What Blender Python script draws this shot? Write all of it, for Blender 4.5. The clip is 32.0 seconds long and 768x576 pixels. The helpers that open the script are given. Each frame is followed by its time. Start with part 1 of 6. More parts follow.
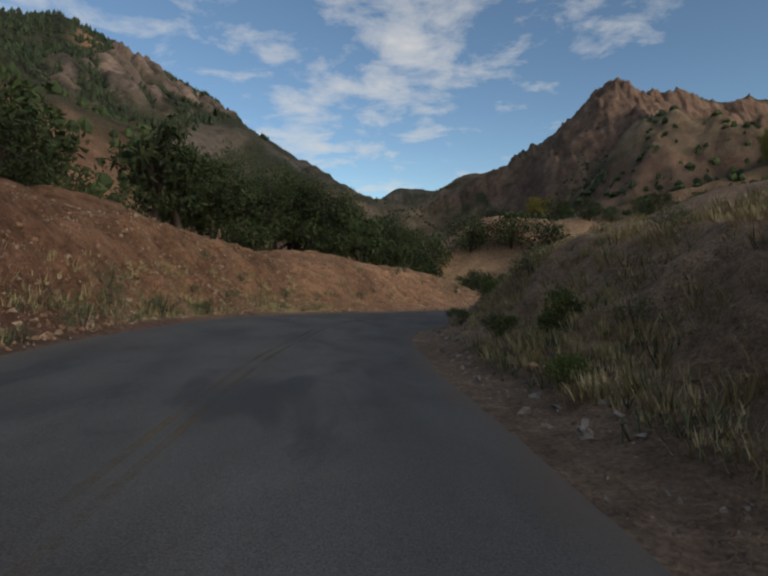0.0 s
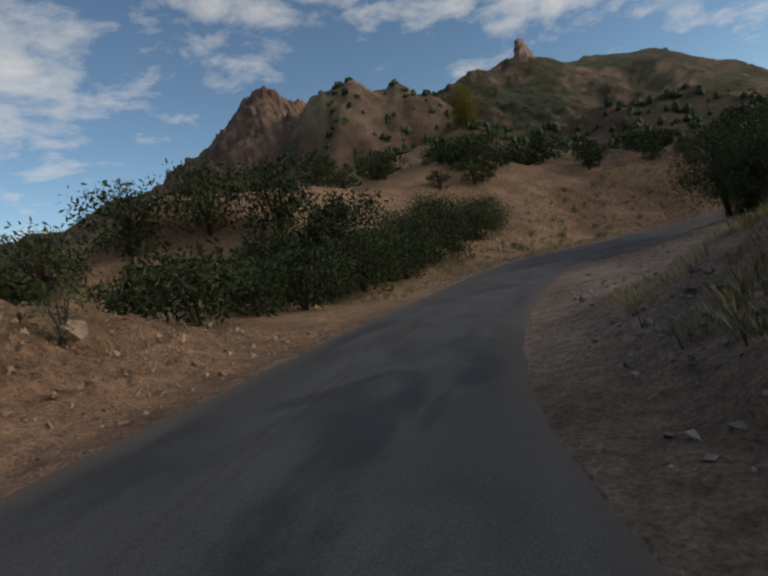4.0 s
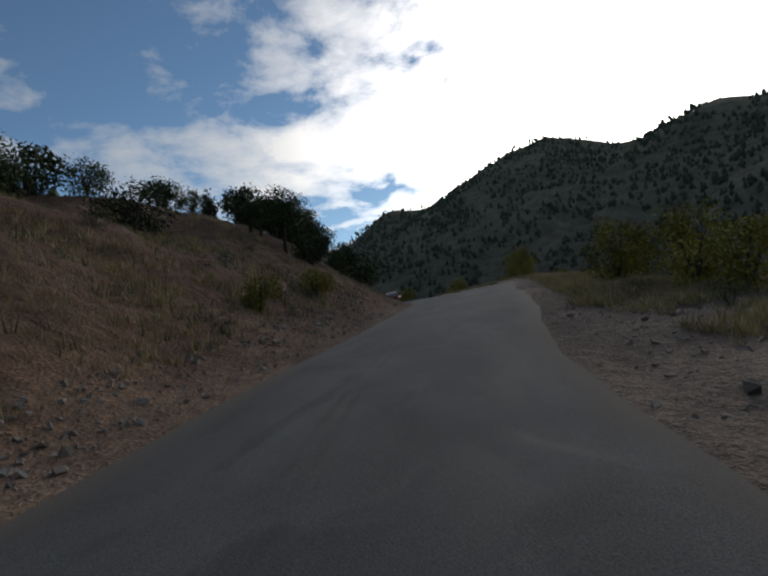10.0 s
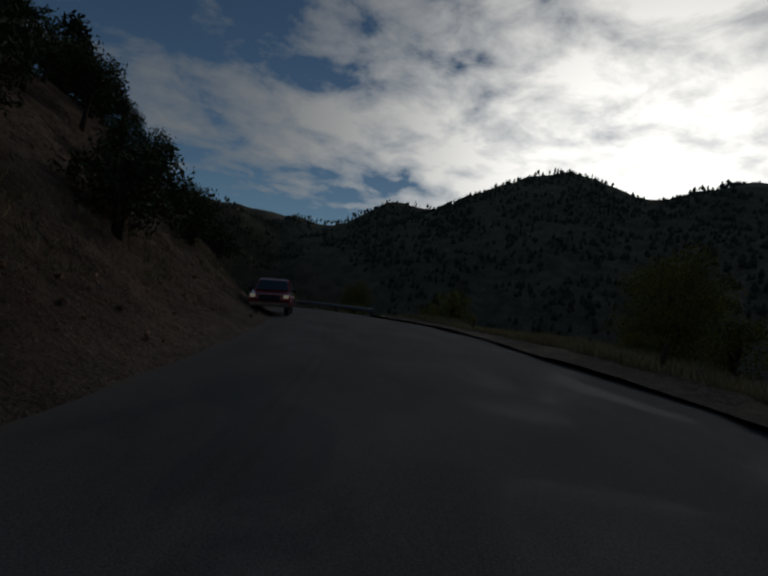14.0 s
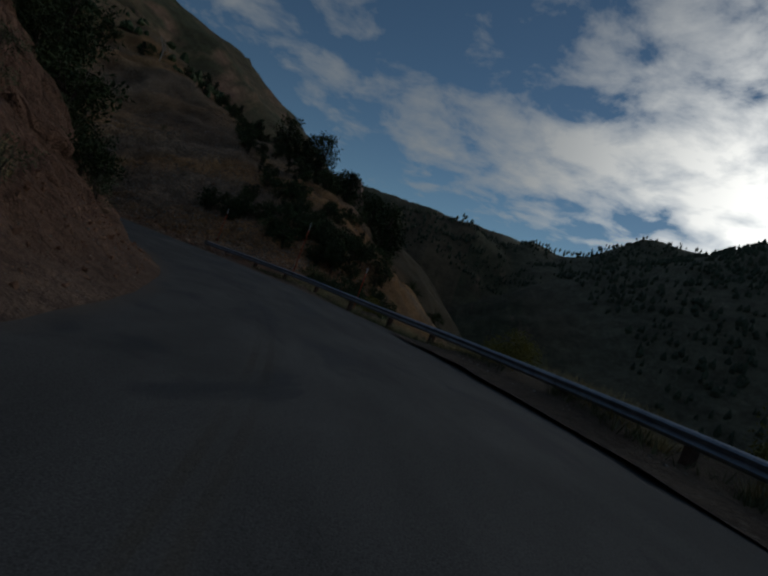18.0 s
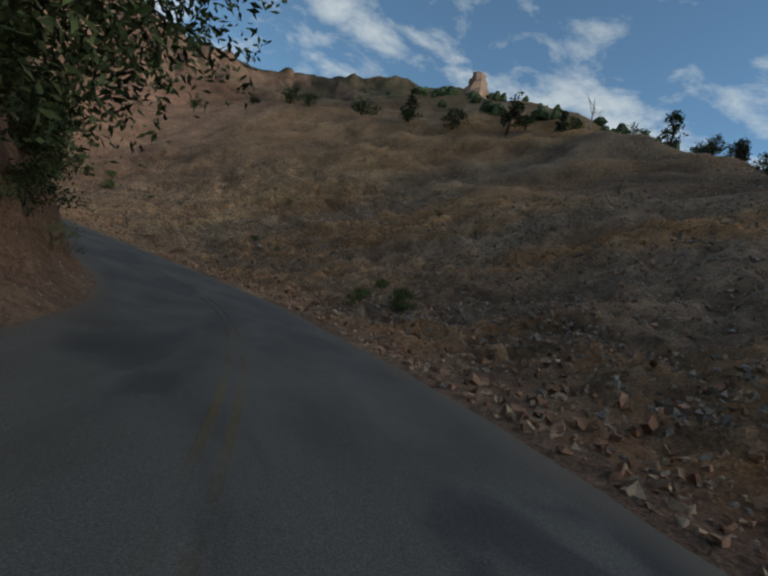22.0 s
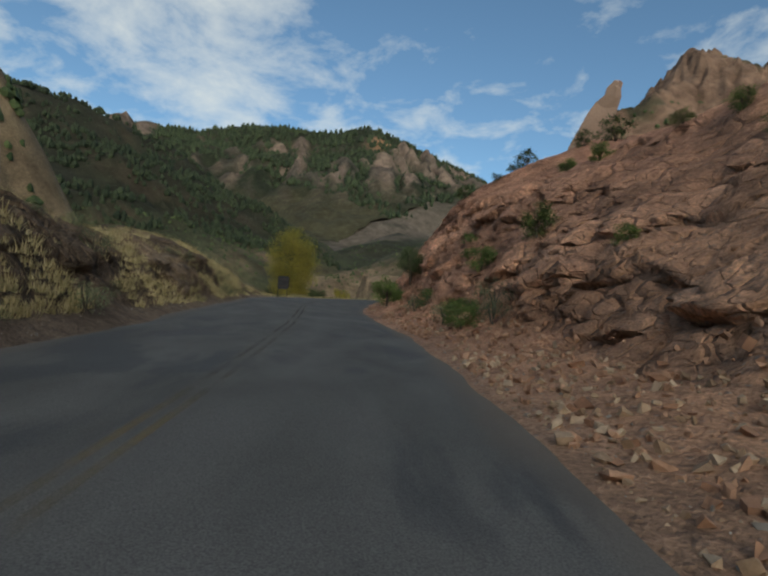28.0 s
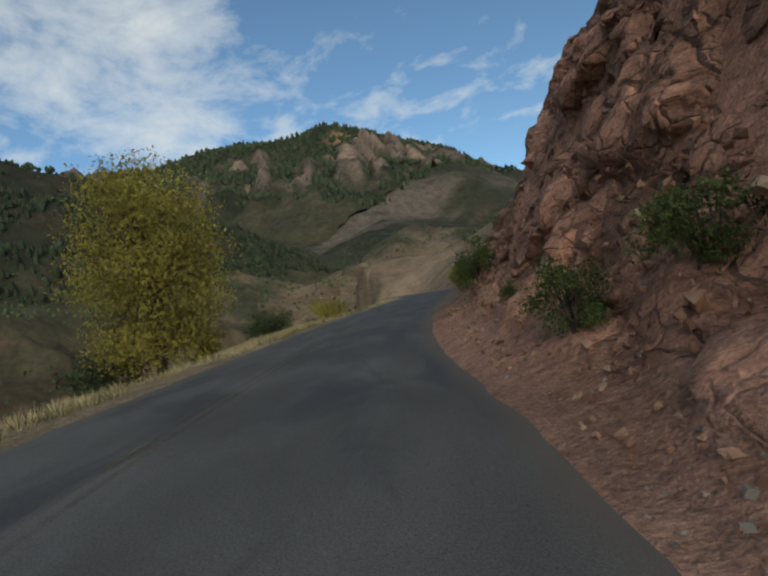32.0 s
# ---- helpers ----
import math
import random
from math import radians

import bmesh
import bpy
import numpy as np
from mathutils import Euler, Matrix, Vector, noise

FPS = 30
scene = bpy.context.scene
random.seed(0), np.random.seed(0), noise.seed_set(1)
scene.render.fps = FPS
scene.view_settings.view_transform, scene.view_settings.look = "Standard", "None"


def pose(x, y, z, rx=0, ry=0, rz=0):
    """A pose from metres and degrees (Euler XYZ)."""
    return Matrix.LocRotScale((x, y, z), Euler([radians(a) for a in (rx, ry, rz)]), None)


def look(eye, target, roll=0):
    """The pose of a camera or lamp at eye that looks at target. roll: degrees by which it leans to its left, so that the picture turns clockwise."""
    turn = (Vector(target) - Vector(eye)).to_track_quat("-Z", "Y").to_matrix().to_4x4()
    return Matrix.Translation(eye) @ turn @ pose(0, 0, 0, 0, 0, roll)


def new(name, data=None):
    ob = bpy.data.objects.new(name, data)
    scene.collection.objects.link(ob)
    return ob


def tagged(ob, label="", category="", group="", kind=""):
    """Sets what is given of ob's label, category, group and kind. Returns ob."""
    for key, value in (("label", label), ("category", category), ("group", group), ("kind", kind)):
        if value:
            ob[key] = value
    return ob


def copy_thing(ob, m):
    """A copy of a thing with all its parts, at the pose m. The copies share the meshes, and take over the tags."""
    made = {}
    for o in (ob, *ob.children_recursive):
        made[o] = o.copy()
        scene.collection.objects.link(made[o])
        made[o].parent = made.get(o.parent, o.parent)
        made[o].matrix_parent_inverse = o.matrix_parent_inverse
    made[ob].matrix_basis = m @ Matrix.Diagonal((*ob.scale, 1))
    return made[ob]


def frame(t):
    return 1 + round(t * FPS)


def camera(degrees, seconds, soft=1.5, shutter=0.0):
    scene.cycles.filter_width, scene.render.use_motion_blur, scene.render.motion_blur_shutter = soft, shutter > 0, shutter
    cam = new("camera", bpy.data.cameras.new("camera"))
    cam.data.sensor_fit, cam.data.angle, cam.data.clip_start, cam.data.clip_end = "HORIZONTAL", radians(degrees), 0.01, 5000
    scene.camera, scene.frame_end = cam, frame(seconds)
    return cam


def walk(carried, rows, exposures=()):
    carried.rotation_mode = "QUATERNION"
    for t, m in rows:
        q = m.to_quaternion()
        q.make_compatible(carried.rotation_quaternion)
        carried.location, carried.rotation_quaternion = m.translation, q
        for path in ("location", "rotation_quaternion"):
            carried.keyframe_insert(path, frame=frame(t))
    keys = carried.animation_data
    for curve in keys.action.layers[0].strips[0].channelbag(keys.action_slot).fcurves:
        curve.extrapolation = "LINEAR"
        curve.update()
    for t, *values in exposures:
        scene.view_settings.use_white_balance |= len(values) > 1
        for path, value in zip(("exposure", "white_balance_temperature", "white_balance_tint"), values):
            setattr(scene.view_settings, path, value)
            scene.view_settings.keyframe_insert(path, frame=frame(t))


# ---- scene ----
cam = camera(73.5, 32.0, soft=2.4)
PATH = [
    (0.0, (-0.00, -0.21, 1.39), (0.12, 9.77, 0.81), -0.63),
    (0.5, (-0.19, 4.52, 1.10), (-0.47, 14.51, 0.56), -2.80),
    (1.0, (-0.55, 9.68, 0.81), (-1.05, 19.65, 0.18), -10.37),
    (1.5, (-0.47, 14.42, 0.46), (-0.51, 24.39, -0.32), -18.08),
    (2.0, (-0.19, 19.61, 0.04), (0.77, 29.52, -0.83), -18.65),
    (2.5, (0.89, 24.28, -0.42), (2.90, 34.03, -1.34), -18.72),
    (3.0, (2.06, 29.37, -0.88), (5.40, 38.76, -1.75), -15.81),
    (3.5, (3.81, 33.85, -1.22), (8.45, 42.67, -2.02), -13.94),
    (4.0, (7.10, 38.33, -1.58), (12.87, 46.47, -2.21), -10.55),
    (4.5, (10.23, 42.01, -1.96), (16.85, 49.49, -2.34), -9.31),
    (5.0, (14.19, 45.83, -2.20), (21.71, 52.41, -2.49), -9.23),
    (5.5, (18.40, 48.83, -2.38), (26.44, 54.78, -2.55), -8.44),
    (6.0, (22.98, 51.83, -2.51), (31.30, 57.37, -2.59), -10.37),
    (6.5, (27.64, 54.48, -2.59), (36.18, 59.69, -2.62), -15.90),
    (7.0, (32.32, 57.16, -2.66), (41.41, 61.32, -2.66), -15.07),
    (7.5, (37.52, 58.87, -2.70), (46.99, 62.08, -2.60), -13.80),
    (8.0, (42.60, 60.21, -2.70), (52.37, 62.35, -2.54), -14.74),
    (8.5, (48.13, 60.74, -2.70), (58.10, 61.50, -2.53), -15.89),
    (9.0, (53.06, 60.23, -2.68), (63.02, 59.46, -2.37), -12.15),
    (9.5, (58.43, 59.46, -2.52), (68.25, 57.64, -2.03), -8.33),
    (10.0, (63.32, 58.26, -2.30), (72.92, 55.55, -1.68), -6.64),
    (10.5, (68.32, 56.15, -2.04), (77.63, 52.58, -1.24), -3.14),
    (11.0, (73.09, 54.22, -1.65), (82.24, 50.28, -0.81), -0.06),
    (11.5, (78.00, 51.90, -1.21), (86.96, 47.54, -0.33), 0.63),
    (12.0, (82.76, 49.58, -0.77), (91.58, 44.95, 0.12), 6.88),
    (12.5, (87.74, 47.22, -0.36), (96.64, 42.72, 0.43), 13.52),
    (13.0, (92.76, 45.02, -0.03), (101.87, 41.00, 0.83), 16.90),
    (13.5, (97.99, 43.17, 0.24), (107.33, 39.68, 0.93), 16.69),
    (14.0, (103.20, 41.48, 0.49), (112.72, 38.46, 0.96), 9.27),
    (14.5, (108.50, 39.96, 0.69), (118.07, 37.07, 1.09), 6.11),
    (15.0, (113.77, 38.45, 0.87), (123.40, 35.77, 1.26), 9.41),
    (15.5, (119.14, 37.22, 1.03), (128.95, 35.32, 1.42), 14.53),
    (16.0, (124.58, 36.40, 1.16), (134.47, 34.96, 1.45), 13.02),
    (16.5, (130.04, 35.72, 1.21), (139.99, 34.72, 1.42), 15.03),
    (17.0, (135.57, 35.42, 1.19), (145.56, 35.03, 1.27), 15.40),
    (17.5, (141.07, 35.77, 1.13), (151.07, 35.96, 1.15), 18.51),
    (18.0, (146.63, 36.10, 1.04), (156.56, 37.31, 0.90), 19.79),
    (18.5, (152.03, 37.32, 0.87), (161.75, 39.70, 0.78), 18.26),
    (19.0, (157.21, 39.12, 0.66), (166.64, 42.45, 0.62), 16.42),
    (19.5, (162.12, 41.52, 0.48), (171.19, 45.73, 0.46), 17.42),
    (20.0, (166.70, 44.38, 0.30), (175.22, 49.63, 0.32), 15.32),
    (20.5, (170.85, 47.74, 0.20), (178.89, 53.70, 0.22), 12.34),
    (21.0, (174.63, 51.38, 0.05), (182.15, 57.96, 0.10), 14.03),
    (21.5, (177.85, 55.25, -0.04), (184.54, 62.68, 0.08), 14.84),
    (22.0, (180.42, 59.78, -0.11), (186.26, 67.89, 0.02), 14.10),
    (22.5, (182.73, 64.21, -0.23), (187.65, 72.91, -0.12), 12.77),
    (23.0, (184.66, 69.05, -0.28), (188.57, 78.26, -0.11), 11.23),
    (23.5, (186.09, 73.95, -0.32), (189.08, 83.49, -0.15), 9.46),
    (24.0, (186.96, 79.12, -0.33), (189.00, 88.91, -0.07), 9.16),
    (24.5, (187.23, 84.28, -0.31), (188.26, 94.22, 0.06), 10.86),
    (25.0, (186.69, 89.48, -0.16), (186.31, 99.46, 0.41), 11.56),
    (25.5, (185.68, 94.49, 0.08), (184.12, 104.34, 0.76), 10.00),
    (26.0, (184.00, 99.38, 0.44), (181.27, 108.98, 1.18), 9.63),
    (26.5, (181.80, 104.06, 0.83), (177.95, 113.25, 1.71), 7.46),
    (27.0, (179.32, 108.76, 1.29), (174.84, 117.66, 2.05), 8.05),
    (27.5, (176.49, 113.32, 1.72), (171.27, 121.82, 2.42), 6.77),
    (28.0, (173.31, 117.77, 2.16), (167.56, 125.91, 2.96), 3.19),
    (28.5, (169.89, 122.14, 2.64), (163.89, 130.07, 3.71), -1.46),
    (29.0, (166.53, 126.58, 3.21), (160.48, 134.49, 4.13), -2.09),
    (29.5, (162.98, 131.04, 3.62), (156.83, 138.87, 4.52), -0.29),
    (30.0, (159.23, 135.37, 3.97), (152.84, 143.01, 4.86), -0.26),
    (30.5, (155.44, 139.93, 4.38), (148.82, 147.37, 5.27), -3.41),
    (31.0, (151.61, 144.45, 4.87), (145.04, 151.95, 5.70), -10.31),
    (31.5, (147.98, 149.34, 5.32), (141.80, 157.17, 6.06), -13.40),
    (32.0, (144.28, 154.01, 5.73), (138.58, 162.21, 6.38), -10.93),
]
EXPOSURES = [(0, 0.1, 6800, 10), (4, 0.05, 6900, 10), (7, 0.25, 6500, 9), (9, 0.05, 6500, 9), (11, -0.65, 6400, 8), (12.5, -1.4, 6300, 7), (14, -2.1, 6200, 6), (17, -1.95, 6100, 5), (19, -0.95, 6200, 4), (21, -0.05, 6300, 2), (23, 0.6, 6800, 1), (24.5, 0.75, 7100, 0), (26, 0.6, 7000, 0), (29, 0.25, 6500, 2), (32, 0.3, 6500, 3)]
walk(cam, [(t, look(eye, target, roll)) for t, eye, target, roll in PATH], EXPOSURES)

# ---- world and sun ----
SUN_AZ, SUN_EL = radians(134.0), radians(15.0)
SUN_DIR = Vector((math.sin(SUN_AZ) * math.cos(SUN_EL), math.cos(SUN_AZ) * math.cos(SUN_EL), math.sin(SUN_EL)))


def node(nt, kind, **kw):
    n = nt.nodes.new(kind)
    for k, v in kw.items():
        if k == "op":
            n.operation = v
        elif k == "blend":
            n.blend_type = v
        else:
            n.inputs[k.replace("_", " ")].default_value = v
    return n


def ramp(nt, src, stops):
    n = nt.nodes.new("ShaderNodeValToRGB")
    els = n.color_ramp.elements
    while len(els) < len(stops):
        els.new(0.5)
    for e, (p, c) in zip(els, stops):
        e.position = p
        e.color = (*c, 1) if isinstance(c, tuple) else (c, c, c, 1)
    nt.links.new(src, n.inputs[0])
    return n.outputs[0]


def mix(nt, fac, a, b, blend="MIX"):
    n = nt.nodes.new("ShaderNodeMix")
    n.data_type, n.blend_type = "RGBA", blend
    for sock, v in ((n.inputs[0], fac), (n.inputs[6], a), (n.inputs[7], b)):
        if isinstance(v, bpy.types.NodeSocket):
            nt.links.new(v, sock)
        else:
            sock.default_value = (*v, 1) if isinstance(v, tuple) else v
    return n.outputs[2]


def maths(nt, op, a, b=None, clamp=False):
    n = nt.nodes.new("ShaderNodeMath")
    n.operation, n.use_clamp = op, clamp
    for sock, v in zip(n.inputs, (a, b)):
        if isinstance(v, bpy.types.NodeSocket):
            nt.links.new(v, sock)
        elif v is not None:
            sock.default_value = v
    return n.outputs[0]


def make_world():
    w = bpy.data.worlds.new("sky")
    scene.world = w
    w.use_nodes = True
    nt = w.node_tree
    bg = nt.nodes["Background"]
    sky = nt.nodes.new("ShaderNodeTexSky")
    sky.sky_type, sky.sun_disc = "NISHITA", False
    sky.sun_elevation, sky.sun_rotation = SUN_EL, SUN_AZ
    sky.altitude, sky.dust_density = 2000, 0.6
    tc = nt.nodes.new("ShaderNodeTexCoord")
    sep = nt.nodes.new("ShaderNodeSeparateXYZ")
    nt.links.new(tc.outputs["Generated"], sep.inputs[0])
    # the cloud sheet lies on a plane overhead
    zz = maths(nt, "ADD", maths(nt, "MAXIMUM", sep.outputs[2], 0.0), 0.16)
    com = nt.nodes.new("ShaderNodeCombineXYZ")
    nt.links.new(maths(nt, "DIVIDE", sep.outputs[0], zz), com.inputs[0])
    nt.links.new(maths(nt, "DIVIDE", sep.outputs[1], zz), com.inputs[1])
    big = node(nt, "ShaderNodeTexNoise", Scale=0.75, Detail=3.0, Roughness=0.5, Distortion=0.3)
    small = node(nt, "ShaderNodeTexNoise", Scale=4.6, Detail=8.0, Roughness=0.6, Distortion=0.25)
    for n in (big, small):
        nt.links.new(com.outputs[0], n.inputs["Vector"])
    dot = nt.nodes.new("ShaderNodeVectorMath")
    dot.operation = "DOT_PRODUCT"
    nt.links.new(tc.outputs["Generated"], dot.inputs[0])
    dot.inputs[1].default_value = SUN_DIR
    near = maths(nt, "POWER", maths(nt, "MAXIMUM", dot.outputs["Value"], 0.0), 11.0)
    amount = maths(nt, "ADD", maths(nt, "MULTIPLY", big.outputs[0], 0.75), maths(nt, "MULTIPLY", small.outputs[0], 0.55))
    amount = maths(nt, "ADD", amount, maths(nt, "MULTIPLY", near, 0.24))
    cover = ramp(nt, amount, [(0.645, 0.0), (0.72, 0.45), (0.86, 1.0)])
    # thin cloud is brightest where it stands before the sun
    lit = mix(nt, near, CLOUD_FAR, CLOUD_NEAR)
    col = mix(nt, maths(nt, "MULTIPLY", cover, 0.86), mix(nt, 1.0, sky.outputs[0], SKY_TINT, "MULTIPLY"), lit)
    nt.links.new(col, bg.inputs[0])
    bg.inputs[1].default_value = SKY_STRENGTH


SKY_STRENGTH = 0.12
SKY_TINT = (0.84, 0.97, 1.04)
CLOUD_FAR, CLOUD_NEAR = (5.3, 5.3, 5.3), (55.0, 51.0, 47.0)
make_world()
sun = new("sun", bpy.data.lights.new("sun", "SUN"))
sun.data.energy, sun.data.angle, sun.data.color = 0.9, radians(10), (1.0, 0.92, 0.82)
sun.matrix_world = look(tuple(SUN_DIR * 300), (0, 0, 0))


# ---- materials ----
def material(name):
    m = bpy.data.materials.new(name)
    m.use_nodes = True
    return m, m.node_tree, m.node_tree.nodes["Principled BSDF"]


def bump(nt, b, height, strength, distance):
    n = nt.nodes.new("ShaderNodeBump")
    n.inputs["Strength"].default_value, n.inputs["Distance"].default_value = strength, distance
    nt.links.new(height, n.inputs["Height"])
    nt.links.new(n.outputs[0], b.inputs["Normal"])


def position(nt):
    return nt.nodes.new("ShaderNodeNewGeometry").outputs["Position"]


def noise_tex(nt, vec, scale, detail=4.0, rough=0.55, dist=0.0):
    n = node(nt, "ShaderNodeTexNoise", Scale=scale, Detail=detail, Roughness=rough, Distortion=dist)
    nt.links.new(vec, n.inputs["Vector"])
    return n.outputs[0]


def earth_material():
    """Soil, rubble and rock: the tint of each stretch of ground is an attribute, grain and stones are added."""
    m, nt, b = material("earth")
    att = nt.nodes.new("ShaderNodeAttribute")
    att.attribute_name = "tint"
    pos = position(nt)
    g0 = noise_tex(nt, pos, 0.07, 5, 0.62)
    g1 = noise_tex(nt, pos, 0.35, 5, 0.6)
    g2 = noise_tex(nt, pos, 3.2, 6, 0.65)
    g3 = noise_tex(nt, pos, 17.0, 4, 0.6)
    col = mix(nt, 1.0, att.outputs[0], ramp(nt, g1, [(0.3, (0.72, 0.70, 0.68)), (0.7, (1.25, 1.22, 1.18))]), "MULTIPLY")
    col = mix(nt, 1.0, col, ramp(nt, g2, [(0.3, (0.6, 0.6, 0.62)), (0.72, (1.35, 1.33, 1.3))]), "MULTIPLY")
    col = mix(nt, 1.0, col, ramp(nt, g3, [(0.3, (0.62, 0.62, 0.62)), (0.7, (1.3, 1.3, 1.3))]), "MULTIPLY")
    col = mix(nt, 1.0, col, ramp(nt, g0, [(0.32, (0.62, 0.60, 0.60)), (0.68, (1.28, 1.27, 1.25))]), "MULTIPLY")
    vor = node(nt, "ShaderNodeTexVoronoi", Scale=5.5)
    nt.links.new(pos, vor.inputs["Vector"])
    stones = ramp(nt, vor.outputs["Distance"], [(0.10, 1.0), (0.24, 0.0)])
    pick = ramp(nt, g1, [(0.45, 0.0), (0.62, 0.55)])
    col = mix(nt, maths(nt, "MULTIPLY", stones, pick), col, (0.30, 0.27, 0.23))
    nt.links.new(col, b.inputs["Base Color"])
    b.inputs["Roughness"].default_value = 0.95
    b.inputs["Specular IOR Level"].default_value = 0.15
    h = maths(nt, "ADD", maths(nt, "MULTIPLY", g2, 0.5), maths(nt, "ADD", maths(nt, "MULTIPLY", g3, 0.22), maths(nt, "MULTIPLY", stones, 0.1)))
    # fractures of the bare rock faces
    hard = nt.nodes.new("ShaderNodeAttribute")
    hard.attribute_name = "hard"
    warp = nt.nodes.new("ShaderNodeVectorMath")
    warp.operation = "ADD"
    wob = node(nt, "ShaderNodeTexNoise", Scale=0.8, Detail=3.0)
    nt.links.new(pos, wob.inputs["Vector"])
    nt.links.new(pos, warp.inputs[0])
    nt.links.new(wob.outputs["Color"], warp.inputs[1])
    for scale, depth in ((0.55, 0.85), (1.7, 0.3)):
        crack = node(nt, "ShaderNodeTexVoronoi", Scale=scale)
        crack.feature = "DISTANCE_TO_EDGE"
        nt.links.new(warp.outputs[0], crack.inputs["Vector"])
        cut = ramp(nt, crack.outputs["Distance"], [(0.0, 0.0), (0.07, 1.0)])
        h = maths(nt, "ADD", h, maths(nt, "MULTIPLY", maths(nt, "MULTIPLY", cut, depth), hard.outputs["Fac"]))
    bump(nt, b, h, 0.9, 0.35)
    return m


def road_material():
    m, nt, b = material("asphalt")
    uv = nt.nodes.new("ShaderNodeUVMap")
    pos = position(nt)
    mp = nt.nodes.new("ShaderNodeMapping")
    mp.inputs["Scale"].default_value = (1.0, 0.42, 1.0)
    nt.links.new(uv.outputs[0], mp.inputs[0])
    big = noise_tex(nt, mp.outputs[0], 0.75, 4, 0.55, 0.4)
    patch = noise_tex(nt, mp.outputs[0], 0.55, 5, 0.55, 0.9)
    grain = noise_tex(nt, pos, 60.0, 3, 0.7)
    col = ramp(nt, big, [(0.3, (0.092, 0.088, 0.082)), (0.7, (0.142, 0.135, 0.126))])
    seal = ramp(nt, patch, [(0.54, 0.0), (0.61, 0.66)])
    col = mix(nt, seal, col, (0.052, 0.052, 0.054))
    col = mix(nt, 1.0, col, ramp(nt, grain, [(0.3, 0.62), (0.7, 1.4)]), "MULTIPLY")
    # dust washed in from the shoulders
    rim = nt.nodes.new("ShaderNodeAttribute")
    rim.attribute_name = "hard"
    edge = maths(nt, "ADD", rim.outputs["Fac"], maths(nt, "MULTIPLY", maths(nt, "SUBTRACT", big, 0.5), 0.9))
    dust = ramp(nt, edge, [(0.0, 0.75), (0.55, 0.0)])
    col = mix(nt, dust, col, (0.17, 0.135, 0.105))
    nt.links.new(col, b.inputs["Base Color"])
    nt.links.new(ramp(nt, seal, [(0.0, 0.92), (1.0, 0.62)]), b.inputs["Roughness"])
    b.inputs["Specular IOR Level"].default_value = 0.16
    bump(nt, b, grain, 0.35, 0.02)
    return m


def worn_paint(name, most):
    """Old line paint: most of it is rubbed off, the asphalt shows between."""
    m, nt, b = material(name)
    pos = position(nt)
    a, c = noise_tex(nt, pos, 0.5, 3, 0.5), noise_tex(nt, pos, 9.0, 5, 0.65)
    b.inputs["Roughness"].default_value = 0.9
    col = mix(nt, c, (0.22, 0.15, 0.055), (0.30, 0.21, 0.07))
    nt.links.new(col, b.inputs["Base Color"])
    keep = maths(nt, "ADD", maths(nt, "MULTIPLY", a, 0.9), maths(nt, "MULTIPLY", c, 0.5))
    nt.links.new(ramp(nt, keep, [(0.58, 0.02), (0.9, most)]), b.inputs["Alpha"])
    return m


def plain(name, color, rough=0.8, scale=4.0, amount=0.35, metallic=0.0, bumps=0.0, spec=0.3):
    """A surface of one colour with grain and larger stains."""
    m, nt, b = material(name)
    pos = position(nt)
    a, c = noise_tex(nt, pos, scale, 5, 0.6), noise_tex(nt, pos, scale * 7, 4, 0.6)
    lo, hi = 1 - amount, 1 + amount
    col = mix(nt, 1.0, color, ramp(nt, a, [(0.3, lo), (0.7, hi)]), "MULTIPLY")
    col = mix(nt, 1.0, col, ramp(nt, c, [(0.3, 1 - amount / 2), (0.7, 1 + amount / 2)]), "MULTIPLY")
    nt.links.new(col, b.inputs["Base Color"])
    b.inputs["Roughness"].default_value, b.inputs["Metallic"].default_value = rough, metallic
    b.inputs["Specular IOR Level"].default_value = spec
    if bumps:
        bump(nt, b, c, bumps, 0.05)
    return m


def leafy(name, color, other, vary=0.5):
    """Leaves or blades: every island has its own shade, every plant too."""
    m, nt, b = material(name)
    geo = nt.nodes.new("ShaderNodeNewGeometry")
    inf = nt.nodes.new("ShaderNodeObjectInfo")
    col = mix(nt, geo.outputs["Random Per Island"], color, other)
    col = mix(nt, 1.0, col, ramp(nt, inf.outputs["Random"], [(0.0, 1 - vary * 0.6), (1.0, 1 + vary * 0.6)]), "MULTIPLY")
    big = noise_tex(nt, geo.outputs["Position"], 0.6, 3, 0.5)
    col = mix(nt, 1.0, col, ramp(nt, big, [(0.3, 0.7), (0.7, 1.3)]), "MULTIPLY")
    nt.links.new(col, b.inputs["Base Color"])
    b.inputs["Roughness"].default_value = 0.75
    b.inputs["Specular IOR Level"].default_value = 0.2
    return m


